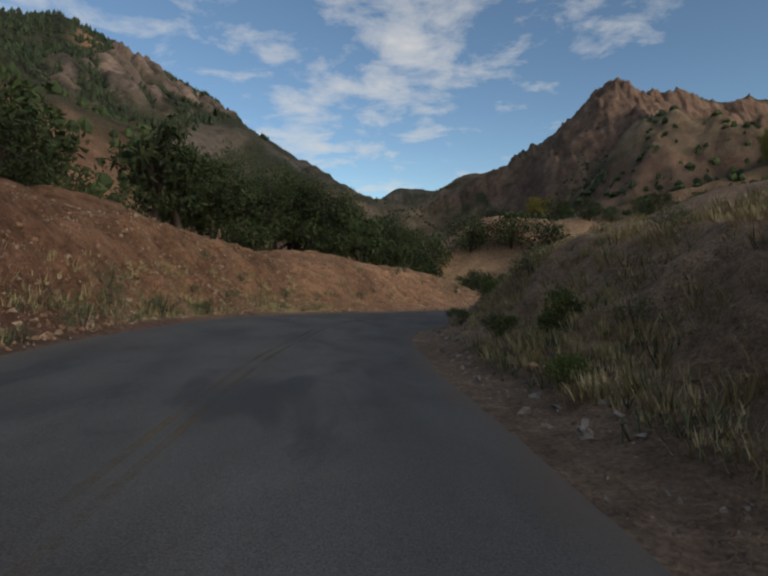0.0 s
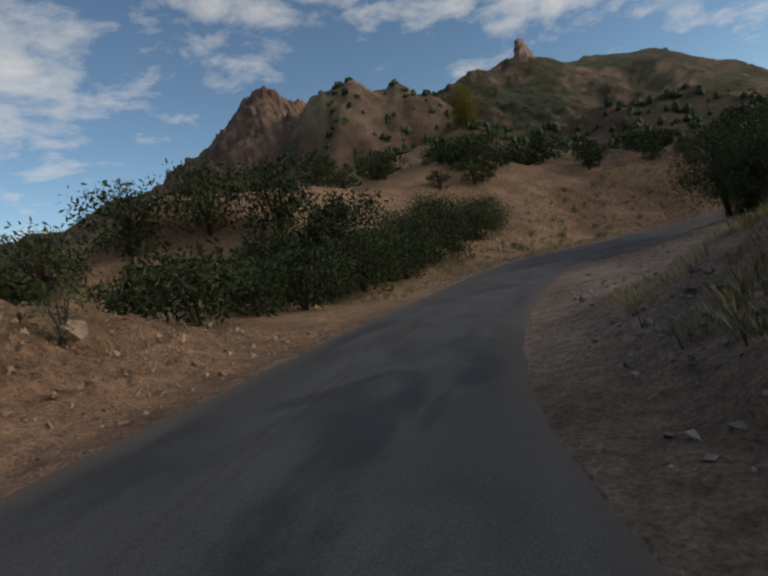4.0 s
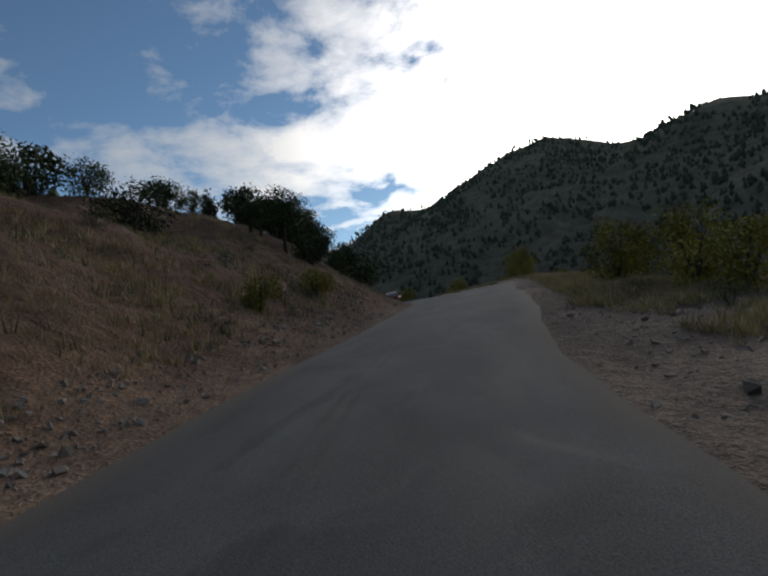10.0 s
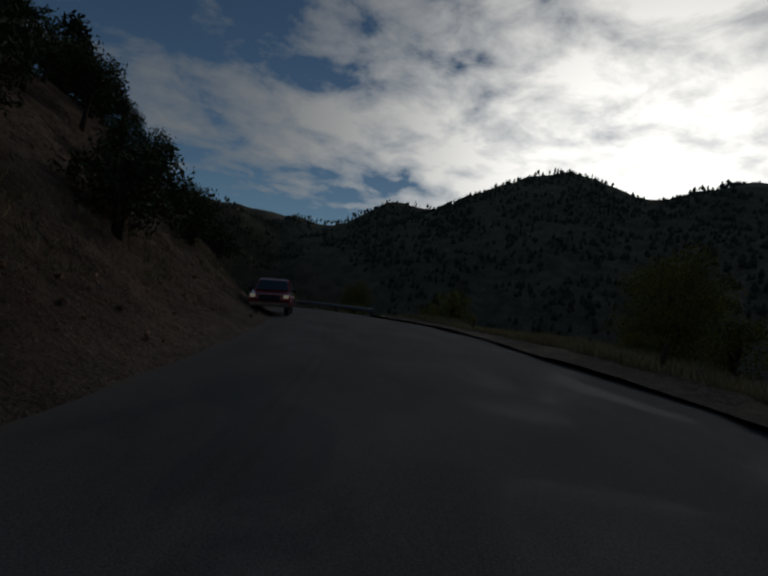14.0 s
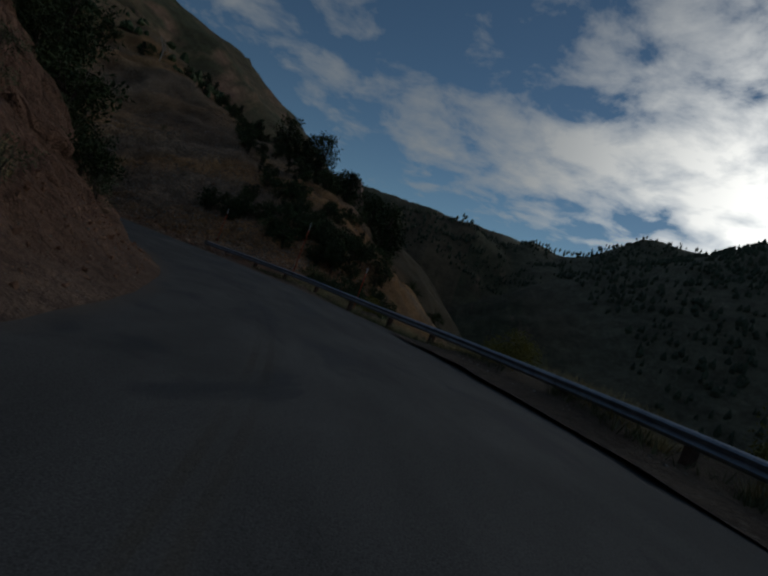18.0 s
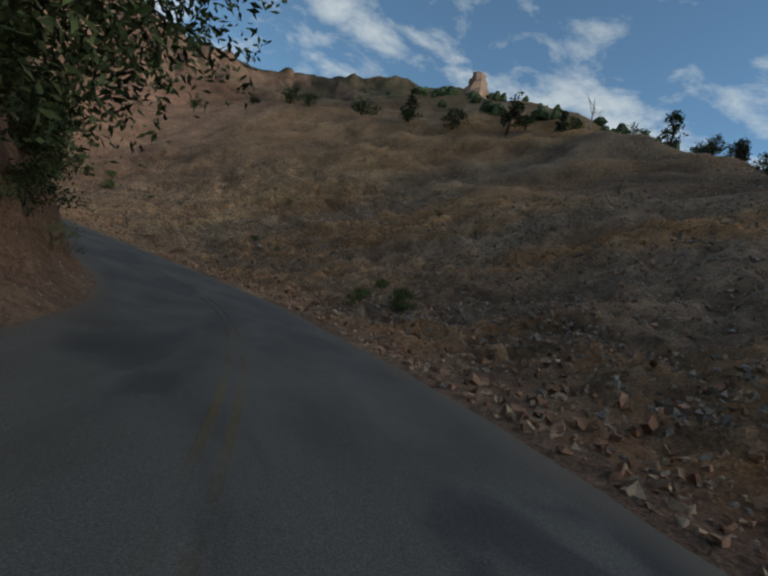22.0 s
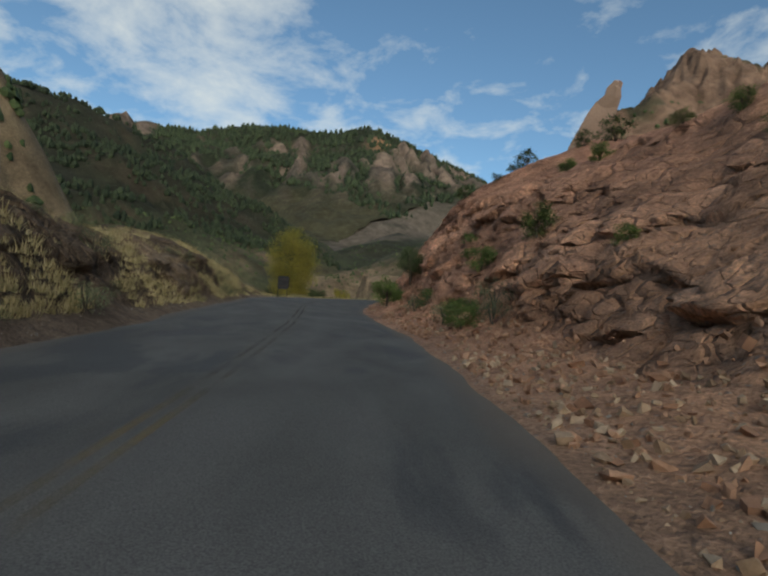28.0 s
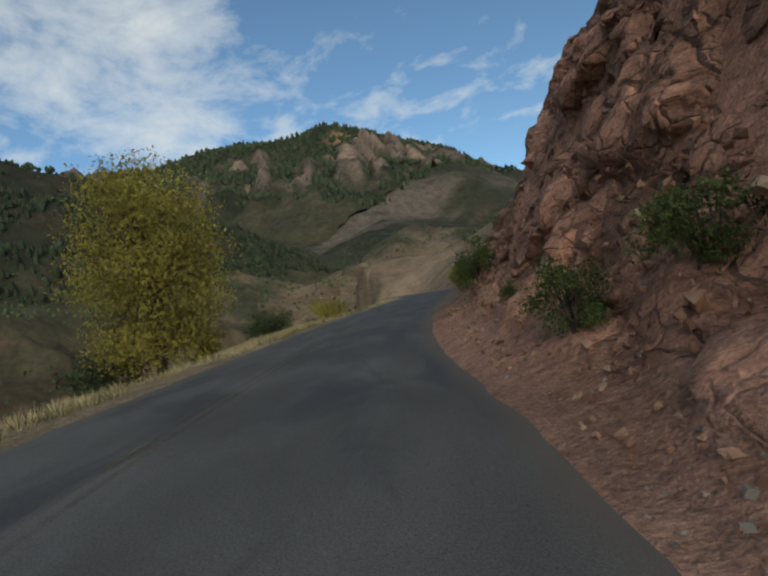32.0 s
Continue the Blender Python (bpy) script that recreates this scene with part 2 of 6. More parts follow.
def stone_material(name, lo, hi):
    m, nt, b = material(name)
    geo = nt.nodes.new("ShaderNodeNewGeometry")
    inf = nt.nodes.new("ShaderNodeObjectInfo")
    r = maths(nt, "FRACT", maths(nt, "ADD", geo.outputs["Random Per Island"], inf.outputs["Random"]))
    col = mix(nt, r, lo, hi)
    g = noise_tex(nt, geo.outputs["Position"], 6.0, 5, 0.65)
    col = mix(nt, 1.0, col, ramp(nt, g, [(0.3, 0.65), (0.7, 1.3)]), "MULTIPLY")
    nt.links.new(col, b.inputs["Base Color"])
    b.inputs["Roughness"].default_value = 0.9
    b.inputs["Specular IOR Level"].default_value = 0.2
    bump(nt, b, g, 0.6, 0.06)
    return m


def car_paint():
    m, nt, b = material("red_car_paint")
    pos = position(nt)
    dirt = noise_tex(nt, pos, 2.5, 5, 0.6)
    nt.links.new(mix(nt, ramp(nt, dirt, [(0.45, 0.0), (0.8, 0.25)]), (0.34, 0.011, 0.016), (0.22, 0.08, 0.055)), b.inputs["Base Color"])
    b.inputs["Roughness"].default_value = 0.3
    b.inputs["Coat Weight"].default_value, b.inputs["Coat Roughness"].default_value = 1.0, 0.05
    return m


def lamp_material():
    m, nt, b = material("lit_lamp")
    b.inputs["Base Color"].default_value = (0.8, 0.75, 0.65, 1)
    b.inputs["Emission Color"].default_value = (1.0, 0.78, 0.5, 1)
    b.inputs["Emission Strength"].default_value = 0.35
    return m


EARTH = earth_material()
ASPHALT = road_material()
YELLOW = worn_paint("worn_yellow_paint", 0.42)
FAINT = worn_paint("faint_yellow_paint", 0.12)
OAK = leafy("oak_leaves", (0.030, 0.048, 0.018), (0.075, 0.098, 0.035))
GREEN = leafy("green_leaves", (0.055, 0.085, 0.020), (0.125, 0.165, 0.045))
GOLD = leafy("autumn_leaves", (0.155, 0.150, 0.030), (0.31, 0.26, 0.05), 0.3)
SAGE = leafy("sage_leaves", (0.085, 0.10, 0.05), (0.17, 0.18, 0.095))
STRAW = leafy("dry_grass", (0.33, 0.27, 0.125), (0.62, 0.51, 0.28), 0.3)
PINE = leafy("conifer_needles", (0.018, 0.028, 0.014), (0.044, 0.058, 0.026))
# needles for the far valley side, lightened in colour to stand in for haze
HAZED_PINE = leafy("hazed_needles", (0.045, 0.056, 0.034), (0.085, 0.098, 0.058))
BARK = plain("bark", (0.085, 0.065, 0.05), 0.95, 6.0, 0.4, bumps=0.6)
DEADWOOD = plain("bleached_wood", (0.45, 0.41, 0.36), 0.9, 6.0, 0.25, bumps=0.4)
STONE_TAN = stone_material("tan_stone", (0.28, 0.175, 0.105), (0.50, 0.37, 0.25))
STONE_GREY = stone_material("grey_stone", (0.18, 0.148, 0.12), (0.40, 0.345, 0.285))
STONE_RED = stone_material("red_stone", (0.22, 0.11, 0.065), (0.44, 0.26, 0.165))
STEEL = plain("weathered_zinc", (0.30, 0.31, 0.33), 0.45, 3.0, 0.25, 0.75)
RUST = plain("rusty_steel", (0.12, 0.075, 0.055), 0.85, 5.0, 0.4, 0.2)
ORANGE = plain("orange_plastic", (0.55, 0.07, 0.025), 0.5, 5.0, 0.15)
WHITE = plain("white_plastic", (0.7, 0.7, 0.68), 0.5, 5.0, 0.12)
PAINT = car_paint()
GLASS = plain("tinted_glass", (0.02, 0.022, 0.024), 0.08, 2.0, 0.1, spec=0.4)
GLASS.node_tree.nodes["Principled BSDF"].inputs["Coat Weight"].default_value = 1.0
GLASS.node_tree.nodes["Principled BSDF"].inputs["Coat IOR"].default_value = 1.5
RUBBER = plain("tyre_rubber", (0.02, 0.02, 0.021), 0.85, 8.0, 0.3)
CHROME = plain("chrome", (0.62, 0.62, 0.64), 0.22, 4.0, 0.1, 1.0)
AMBER = lamp_material()
DARK = plain("dark_painted_board", (0.03, 0.03, 0.032), 0.6, 4.0, 0.3)

# ---- the road's line and the shape of the land ----
ROAD = [(-6, 0.80, -60.21, 0.75), (-4, 0.20, -40.21, 0.33), (-2, -0.90, -20.21, 0.06), (0, -1.40, -0.31, -0.15),
        (1.5, -1.85, 14.53, -1.02), (3, 0.68, 29.79, -2.32), (4.5, 9.19, 42.98, -3.43), (6, 22.23, 53.01, -3.98),
        (7.5, 37.14, 60.23, -4.15), (9, 53.22, 61.64, -4.13), (10.5, 68.89, 57.42, -3.52), (12, 83.40, 50.88, -2.29),
        (13.5, 98.40, 44.32, -1.23), (15, 113.99, 39.35, -0.63), (16.5, 130.10, 36.45, -0.28), (18, 146.54, 36.79, -0.43),
        (19.5, 161.85, 42.12, -0.98), (21, 174.17, 51.85, -1.40), (22.5, 182.18, 64.46, -1.70), (24, 186.27, 79.21, -1.82),
        (25.5, 184.85, 94.26, -1.40), (27, 178.26, 108.13, -0.22), (28.5, 168.66, 121.22, 1.14), (30, 158.07, 134.32, 2.46),
        (32, 143.03, 153.02, 4.14), (34, 131.03, 172.32, 5.60), (36, 121.53, 191.82, 7.00), (38, 112.03, 210.32, 8.20),
        (40, 97.03, 224.32, 9.40)]
# width of the asphalt beside the middle line, by station: left, right
WIDE = {-1: [(-6, 3.6), (0, 4.2), (1.6, 4.5), (2.3, 4.5), (3.4, 3.4), (4.6, 2.8), (5.8, 2.7), (7.0, 3.2), (8.0, 3.3), (9.5, 2.7), (11.5, 2.2), (13.0, 1.9), (15.0, 2.2), (20.0, 2.4), (21.5, 2.6), (22.8, 3.3),
             (25.0, 3.6), (27.0, 3.7), (29.0, 4.6), (30.0, 4.9), (31.2, 5.2), (32.4, 4.4), (33.5, 4.1), (40, 3.6)],
        1: [(-6, 3.2), (1.4, 3.2), (2.0, 2.75), (3.5, 2.75), (4.4, 2.4), (5.2, 2.4), (7.6, 2.5), (9.5, 2.75), (11.0, 3.4), (12.2, 4.4), (13.5, 5.9), (14.5, 6.3), (17.0, 6.5), (18.2, 6.5), (19.6, 6.3), (20.4, 5.8), (21.1, 4.9),
            (21.8, 4.1), (22.5, 3.6), (23.4, 3.1), (25.0, 3.0), (26.5, 3.2), (29.4, 3.5), (30.2, 2.8), (31.0, 2.6), (32.5, 2.9), (33.2, 2.3), (34.5, 2.2), (40, 2.5)]}
# where the yellow line runs, right of the middle
STRIPE = [(-6, -0.5), (1.5, -0.4), (2.1, -0.75), (3.5, -0.8), (12, 0.0), (20, 0.4), (22.4, 0.15), (24, 0.0), (28, -0.3), (29.6, -0.55), (31, -1.4), (32.5, -1.7), (40, -1.4)]


def wide(st, side):
    return np.interp(st, [a for a, _ in WIDE[side]], [b for _, b in WIDE[side]])


# the road leans into its bends: rise of the right side, per metre
LEAN = [(-6, 0), (0, -0.06), (1.5, -0.12), (2.3, -0.12), (3.5, -0.08), (5.0, -0.06), (7.4, -0.10), (9.4, -0.05), (11, 0.01), (12, 0.07), (13.3, 0.11), (14.6, 0.10), (17.2, 0.05), (20, 0.045), (21.2, 0.055),
        (22.5, 0.08), (24.5, 0.07), (26.5, 0.04), (28, 0.01), (29.5, -0.02), (31, -0.08), (32.5, -0.08), (36, -0.04), (40, 0)]


def lean(st, d):
    k = np.interp(st, [a for a, _ in LEAN], [b for _, b in LEAN])
    a = np.abs(d)
    rim = np.where(d < 0, wide(st, -1), wide(st, 1)) + 0.4
    return k * np.sign(d) * np.where(a < rim, a, np.maximum(rim - 0.7 * (a - rim), 0))


def spline(knots, step):
    k = np.array(knots, float)
    pts = []
    for i in range(len(k) - 1):
        p0, p1, p2, p3 = k[max(i - 1, 0)], k[i], k[i + 1], k[min(i + 2, len(k) - 1)]
        n = max(2, int(np.hypot(*(p2 - p1)[1:3]) / step))
        for j in range(n):
            t = j / n
            pts.append(0.5 * (2 * p1 + (p2 - p0) * t + (2 * p0 - 5 * p1 + 4 * p2 - p3) * t * t + (3 * p1 - p0 - 3 * p2 + p3) * t ** 3))
    return np.array(pts + [k[-1]])


LINE = spline(ROAD, 0.5)                      # station, x, y, z
TANG = np.gradient(LINE[:, 1:3], axis=0)
TANG /= np.linalg.norm(TANG, axis=1)[:, None]
RIGHT = np.stack([TANG[:, 1], -TANG[:, 0]], 1)


def hash2(i, j, seed):
    n = (i * 374761393 + j * 668265263 + seed * 974634777) & 0xFFFFFFFF
    n = ((n ^ (n >> 13)) * 1274126177) & 0xFFFFFFFF
    return ((n ^ (n >> 16)) & 0xFFFF) / 65535.0


def value_noise(x, y, seed=0):
    xi, yi = np.floor(x).astype(np.int64), np.floor(y).astype(np.int64)
    fx, fy = x - xi, y - yi
    fx, fy = fx * fx * (3 - 2 * fx), fy * fy * (3 - 2 * fy)
    a, b = hash2(xi, yi, seed), hash2(xi + 1, yi, seed)
    c, d = hash2(xi, yi + 1, seed), hash2(xi + 1, yi + 1, seed)
    return (a * (1 - fx) + b * fx) * (1 - fy) + (c * (1 - fx) + d * fx) * fy - 0.5


def fbm(x, y, octaves=5, gain=0.5, seed=0):
    out, amp = np.zeros_like(np.asarray(x, float)), 1.0
    for o in range(octaves):
        out += amp * value_noise(x * 2.0 ** o + 17.3 * o, y * 2.0 ** o - 9.1 * o, seed + o)
        amp *= gain
    return out


def road_rel(x, y):
    """Station along the road, distance from its middle (right of it positive), and the road's height there."""
    x, y = np.ravel(x), np.ravel(y)
    idx = np.empty(len(x), int)
    for a in range(0, len(x), 4000):
        d = (x[a:a + 4000, None] - LINE[None, ::2, 1]) ** 2 + (y[a:a + 4000, None] - LINE[None, ::2, 2]) ** 2
        idx[a:a + 4000] = d.argmin(1) * 2
    wx, wy = x - LINE[idx, 1], y - LINE[idx, 2]
    side = wx * RIGHT[idx, 0] + wy * RIGHT[idx, 1]
    dist = np.hypot(wx, wy)
    along = wx * TANG[idx, 0] + wy * TANG[idx, 1]
    nxt = np.clip(idx + 1, 0, len(LINE) - 1)
    per = (LINE[nxt, 0] - LINE[idx, 0]) / np.maximum(np.hypot(*(LINE[nxt, 1:3] - LINE[idx, 1:3]).T), 0.1)
    st = LINE[idx, 0] + np.clip(along, -0.7, 0.7) * per
    return st, np.where(side >= 0, dist, -dist), np.interp(st, LINE[:, 0], LINE[:, 3])


REACH = np.array([3.0, 4.0, 5.5, 8.0, 12.0, 18.0, 26.0, 40.0, 60.0])
BANKS = {-1: [], 1: []}


def bank(side, station, *heights):
    BANKS[side].append((station, heights))


# heights over the road at the distances of REACH; left of the drive first
L, R = -1, 1
bank(L, -6, 0, 0.1, 1.3, 4.4, 6.8, 9.5, 14, 20, 28)
bank(L, 0.0, 0, 0.1, 1.3, 4.4, 6.8, 9.0, 13, 20, 28)
bank(L, 1.5, 0, 0.1, 1.1, 4.2, 5.9, 7.0, 8.5, 12, 18)
bank(L, 3.0, 0, 0.05, 0.9, 3.8, 5.2, 5.4, 5.4, 6, 10)
bank(L, 3.9, 0, 0.0, 0.8, 3.6, 4.8, 5.0, 5.6, 7.5, 11)
bank(L, 4.7, 0, 0.0, 0.8, 3.2, 3.9, 3.8, 4.4, 6.5, 10)
bank(L, 5.3, 0, 0.0, 0.4, 1.4, 1.8, 1.8, 2.4, 5, 9)
bank(L, 6.3, 0, 0.0, 0.1, 0.1, 0.1, 0.0, 1.0, 5, 11)
bank(L, 7.2, 0, 0.1, 0.3, 1.0, 2.4, 5.0, 9.0, 16, 24)
bank(L, 9.0, 0, 0.0, 0.3, 1.4, 3.7, 7.4, 12.0, 17.5, 22)
bank(L, 11.0, 0, 0.1, 0.8, 2.6, 5.2, 8.0, 10.2, 13, 15)
bank(L, 12.5, 0, 0.2, 1.0, 2.9, 5.3, 7.8, 9.5, 11.5, 13.5)
bank(L, 14.0, 0, 0.3, 1.0, 2.8, 5.4, 8.5, 10.5, 12.5, 14)
bank(L, 17.0, 0, 0.3, 1.3, 3.8, 7.2, 10.5, 13.0, 15, 16)
bank(L, 20.0, 0, 0.4, 1.8, 5.0, 9.0, 13.0, 15.0, 16, 17)
bank(L, 22.0, 0, 0.5, 2.6, 6.4, 9.5, 12.0, 14.0, 16, 17)
bank(L, 26.0, 0, 0.6, 3.9, 7.6, 10.4, 12.0, 13.0, 13, 13)
bank(L, 27.2, 0, 0.6, 3.7, 6.9, 9.6, 11.0, 11.0, 10, 9)
bank(L, 28.0, 0, 0.5, 3.0, 5.6, 7.6, 8.5, 8.0, 7, 6)
bank(L, 28.8, 0, 0.4, 2.3, 4.3, 5.8, 6.4, 6.0, 4, 2)
bank(L, 29.6, 0, 0.3, 1.8, 3.1, 3.8, 4.0, 3.2, 0, -3)
bank(L, 30.5, 0, 0.3, 2.2, 3.3, 3.7, 3.0, 0.5, -4, -8)
bank(L, 31.2, 0, 0.2, 1.6, 2.6, 2.8, 1.6, -1.5, -6, -10)
bank(L, 31.7, 0, 0.1, 0.7, 1.4, 1.4, 0.2, -3.0, -8, -12)
bank(L, 32.4, 0, 0.0, 0.0, -0.1, -0.6, -2.0, -5.0, -10, -14)
bank(L, 40.0, 0, 0.0, -0.2, -0.6, -2.0, -5.0, -9.0, -14, -18)
bank(R, -6, 0, 0.05, 0.4, 2.2, 3.2, 3.8, 4.2, 5, 7)
bank(R, 0.5, 0, 0.05, 0.5, 2.4, 3.3, 4.0, 4.6, 5, 6)
bank(R, 2.2, 0, 0.1, 0.9, 3.2, 5.0, 6.0, 6.6, 7, 7)
bank(R, 4.0, 0, 0.1, 1.1, 3.4, 5.0, 5.6, 5.6, 5, 5)
bank(R, 5.2, 0, 0.05, 0.5, 1.8, 3.0, 3.6, 3.6, 3, 2)
bank(R, 6.0, 0, 0.0, 0.0, 0.1, 0.8, 1.6, 1.6, 1, -1)
bank(R, 7.0, 0, 0.0, 0.0, 0.1, 0.5, 1.0, 1.0, -1, -4)
bank(R, 8.7, 0, 0.0, 0.0, 0.3, 1.0, 1.2, 0.5, -2, -6)
bank(R, 10.0, 0, 0.0, 0.0, 0.1, 0.7, 0.7, -0.5, -4, -9)
bank(R, 12.0, 0, 0.0, 0.0, 0.0, -0.4, -1.8, -5.0, -12, -18)
bank(R, 14.0, 0, 0.0, 0.0, 0.05, -0.8, -4.5, -10.0, -18, -24)
bank(R, 19.5, 0, 0.0, 0.1, 0.2, -1.2, -5.5, -11.0, -18, -22)
bank(R, 20.8, 0, 0.0, 0.1, 0.2, -1.5, -4.5, -6.5, -7, -4)
bank(R, 21.7, 0, 0.1, 0.3, 1.0, 1.9, 2.9, 3.3, 3, 2)
bank(R, 22.6, 0, 0.1, 0.4, 1.4, 3.0, 5.8, 9.5, 15, 18)
bank(R, 23.6, 0, 0.1, 0.4, 1.5, 3.8, 7.6, 12.6, 20, 24)
bank(R, 25.0, 0, 0.1, 0.4, 1.5, 3.8, 7.4, 12.6, 21, 29)
bank(R, 27.0, 0, 0.1, 0.4, 1.6, 3.6, 7.4, 13.4, 24, 33)
bank(R, 28.0, 0, 0.1, 0.4, 1.6, 3.4, 6.8, 11.5, 21, 28)
bank(R, 28.8, 0, 0.2, 0.6, 2.6, 4.8, 8.4, 12.3, 17.5, 22)
bank(R, 30.0, 0, 0.2, 0.9, 4.0, 7.2, 11.3, 15.2, 19, 23)
bank(R, 31.3, 0, 0.3, 1.1, 4.6, 9.2, 12.0, 14.0, 17, 21)
bank(R, 32.6, 0, 0.3, 1.3, 5.6, 12.0, 16.0, 18.5, 22, 26)
bank(R, 34.0, 0, 0.3, 1.4, 6.0, 12.5, 17.0, 20.0, 24, 28)
bank(R, 34.8, 0, 0.3, 1.2, 4.4, 9.0, 13.0, 16.0, 20, 24)
bank(R, 35.6, 0, 0.3, 1.0, 3.0, 5.5, 8.0, 10.0, 12, 15)
bank(R, 40.0, 0, 0.2, 0.8, 2.5, 5.0, 7.0, 9.0, 12, 15)

RIDGES = []


def ridge(slope, *pts):
    """A crest from point to point; the land falls away from it at this slope."""
    for a, b in zip(pts, pts[1:]):
        RIDGES.append((slope, a, b))


# the rocky mountain north of the loop
ridge(1.1, (40, 405, 45), (75, 396, 61), (101, 390, 75), (136, 374, 96), (150, 352, 109), (158, 338, 115), (170, 338, 108), (178, 340, 104), (186, 346, 110), (204, 347, 108), (226, 350, 104), (250, 350, 105), (300, 347, 115))
ridge(0.7, (300, 347, 115), (352, 342, 137), (395, 337, 148), (414, 334, 152), (445, 335, 152), (490, 340, 153), (560, 345, 168), (700, 350, 190))
ridge(0.7, (414, 334, 150), (430, 270, 105), (460, 220, 80))
# the outer spur that ends in a pillar
ridge(0.6, (272, 58, 5), (263, 65, 14), (260, 78, 21), (258, 90, 24), (248, 98, 26), (240, 108, 30), (243, 125, 37), (245, 143, 42), (240, 158, 42), (225, 168, 39), (203, 174, 33))
# the spur that carries the leaning spire
ridge(1.0, (112, 258, 38), (136, 266, 57), (150, 285, 74), (156, 310, 92))
# spurs inside the loop
ridge(0.5, (104, 64, 8), (106, 72, 10), (108, 84, 13), (116, 103, 23), (116, 118, 29))
ridge(0.5, (130, 75, 18), (136, 105, 30), (125, 128, 32), (112, 147, 29))
# the red crag inside the loop
ridge(1.3, (74, 147, 38), (82, 142, 45), (86, 137, 39), (90, 134.5, 44), (92, 132.5, 36), (95, 130.5, 42), (98, 128, 35), (106, 125, 29))
ridge(0.6, (228, 96, 24), (223, 118, 27), (205, 140, 26), (191, 150, 24), (178, 160, 20), (162, 172, 14))
ridge(0.5, (20, 92, 3), (38, 122, 8), (60, 146, 10))
ridge(0.5, (60, 112, 14), (86, 112, 22), (100, 125, 27))
# west hills
ridge(0.55, (-70, -80, 30), (-62, 0, 32), (-52, 60, 30), (-50, 95, 27), (-80, 160, 22), (-110, 300, 40), (-150, 420, 60))
ridge(0.4, (-60, 505, 80), (-37, 506, 70), (1, 510, 60), (43, 508, 52), (80, 500, 60))
# hills in the valley to the north
ridge(0.6, (-470, 60, 215), (-448, 209, 229), (-413, 318, 231), (-390, 350, 219), (-376, 383, 209), (-350, 433, 191), (-340, 480, 150))
ridge(0.75, (-245, 250, 84), (-221, 312, 127), (-198, 335, 106), (-163, 353, 73), (-130, 370, 48))
ridge(0.35, (-394, 697, 149), (-364, 726, 141), (-331, 753, 133), (-252, 761, 151), (-180, 790, 110))
# the wooded mountain to the north-west
ridge(0.62, (-1500, 500, 480), (-1300, 750, 530), (-1172, 1003, 560), (-1106, 1096, 600), (-1003, 1218, 620), (-942, 1280, 612), (-866, 1349, 625))
ridge(0.62, (-866, 1349, 625), (-820, 1386, 648), (-750, 1438, 620), (-655, 1500, 567), (-533, 1566, 489), (-496, 1583, 450), (-440, 1590, 395))
ridge(0.5, (40, 420, 45), (55, 440, 60), (75, 450, 72), (100, 440, 78))
# across the valley to the south-east
ridge(0.6, (816, 175, 86), (842, 144, 100), (877, 98, 115), (909, 72, 117), (930, 54, 131), (945, 31, 122), (979, -3, 122), (1007, -31, 106), (1023, -73, 148), (1017, -114, 146))
ridge(0.6, (1017, -114, 146), (1009, -158, 162), (993, -221, 197), (978, -265, 206), (900, -318, 186), (820, -288, 172), (805, -319, 206), (770, -380, 245), (750, -410, 250))
ridge(0.6, (750, -410, 250), (729, -440, 249), (665, -503, 211), (609, -520, 226), (553, -541, 225), (480, -569, 210), (431, -575, 213), (384, -578, 225), (315, -585, 229), (200, -580, 225), (60, -560, 220))
RIDGES.append((0.5, (-2000, -1300, 340), (-2050, 600, 400)))
RIDGES.append((0.5, (-1000, -1000, 240), (1000, -1000, 240)))
RIDGES.append((0.5, (1500, -900, 200), (1500, 1200, 240)))
RIDGES.append((0.5, (100, 2150, 300), (1500, 1900, 300)))


def wild(x, y):
    """The land away from the road."""
    z = np.interp(y, [-50, 40, 110, 200, 400, 600], [-48, -30, -14, -8, 12, 40])
    warp = 60 * fbm(x / 140, y / 140, 4, 0.55, 5)
    gully = 130 * np.abs(fbm(x / 230, y / 230, 4, 0.55, 6)) * np.clip((y - 500) / 200, 0, 1)
    for slope, a, b in RIDGES:
        ax, ay, az = a
        dx, dy = b[0] - ax, b[1] - ay
        t = np.clip(((x - ax) * dx + (y - ay) * dy) / (dx * dx + dy * dy), 0, 1)
        d = np.hypot(x - ax - t * dx, y - ay - t * dy)
        rough = np.minimum(d / 60, 1)
        h = az + (b[2] - az) * t - slope * (d + 0.55 * warp * rough + gully * np.minimum(d / 200, 1))
        k = 5.0
        z = np.maximum(z, h) + np.maximum(k - np.abs(z - h), 0) ** 2 / (4 * k)
    return z


def table(side):
    rows = BANKS[side]
    u = np.array([r[0] for r in rows], float)
    return u, np.array([r[1] for r in rows], float)


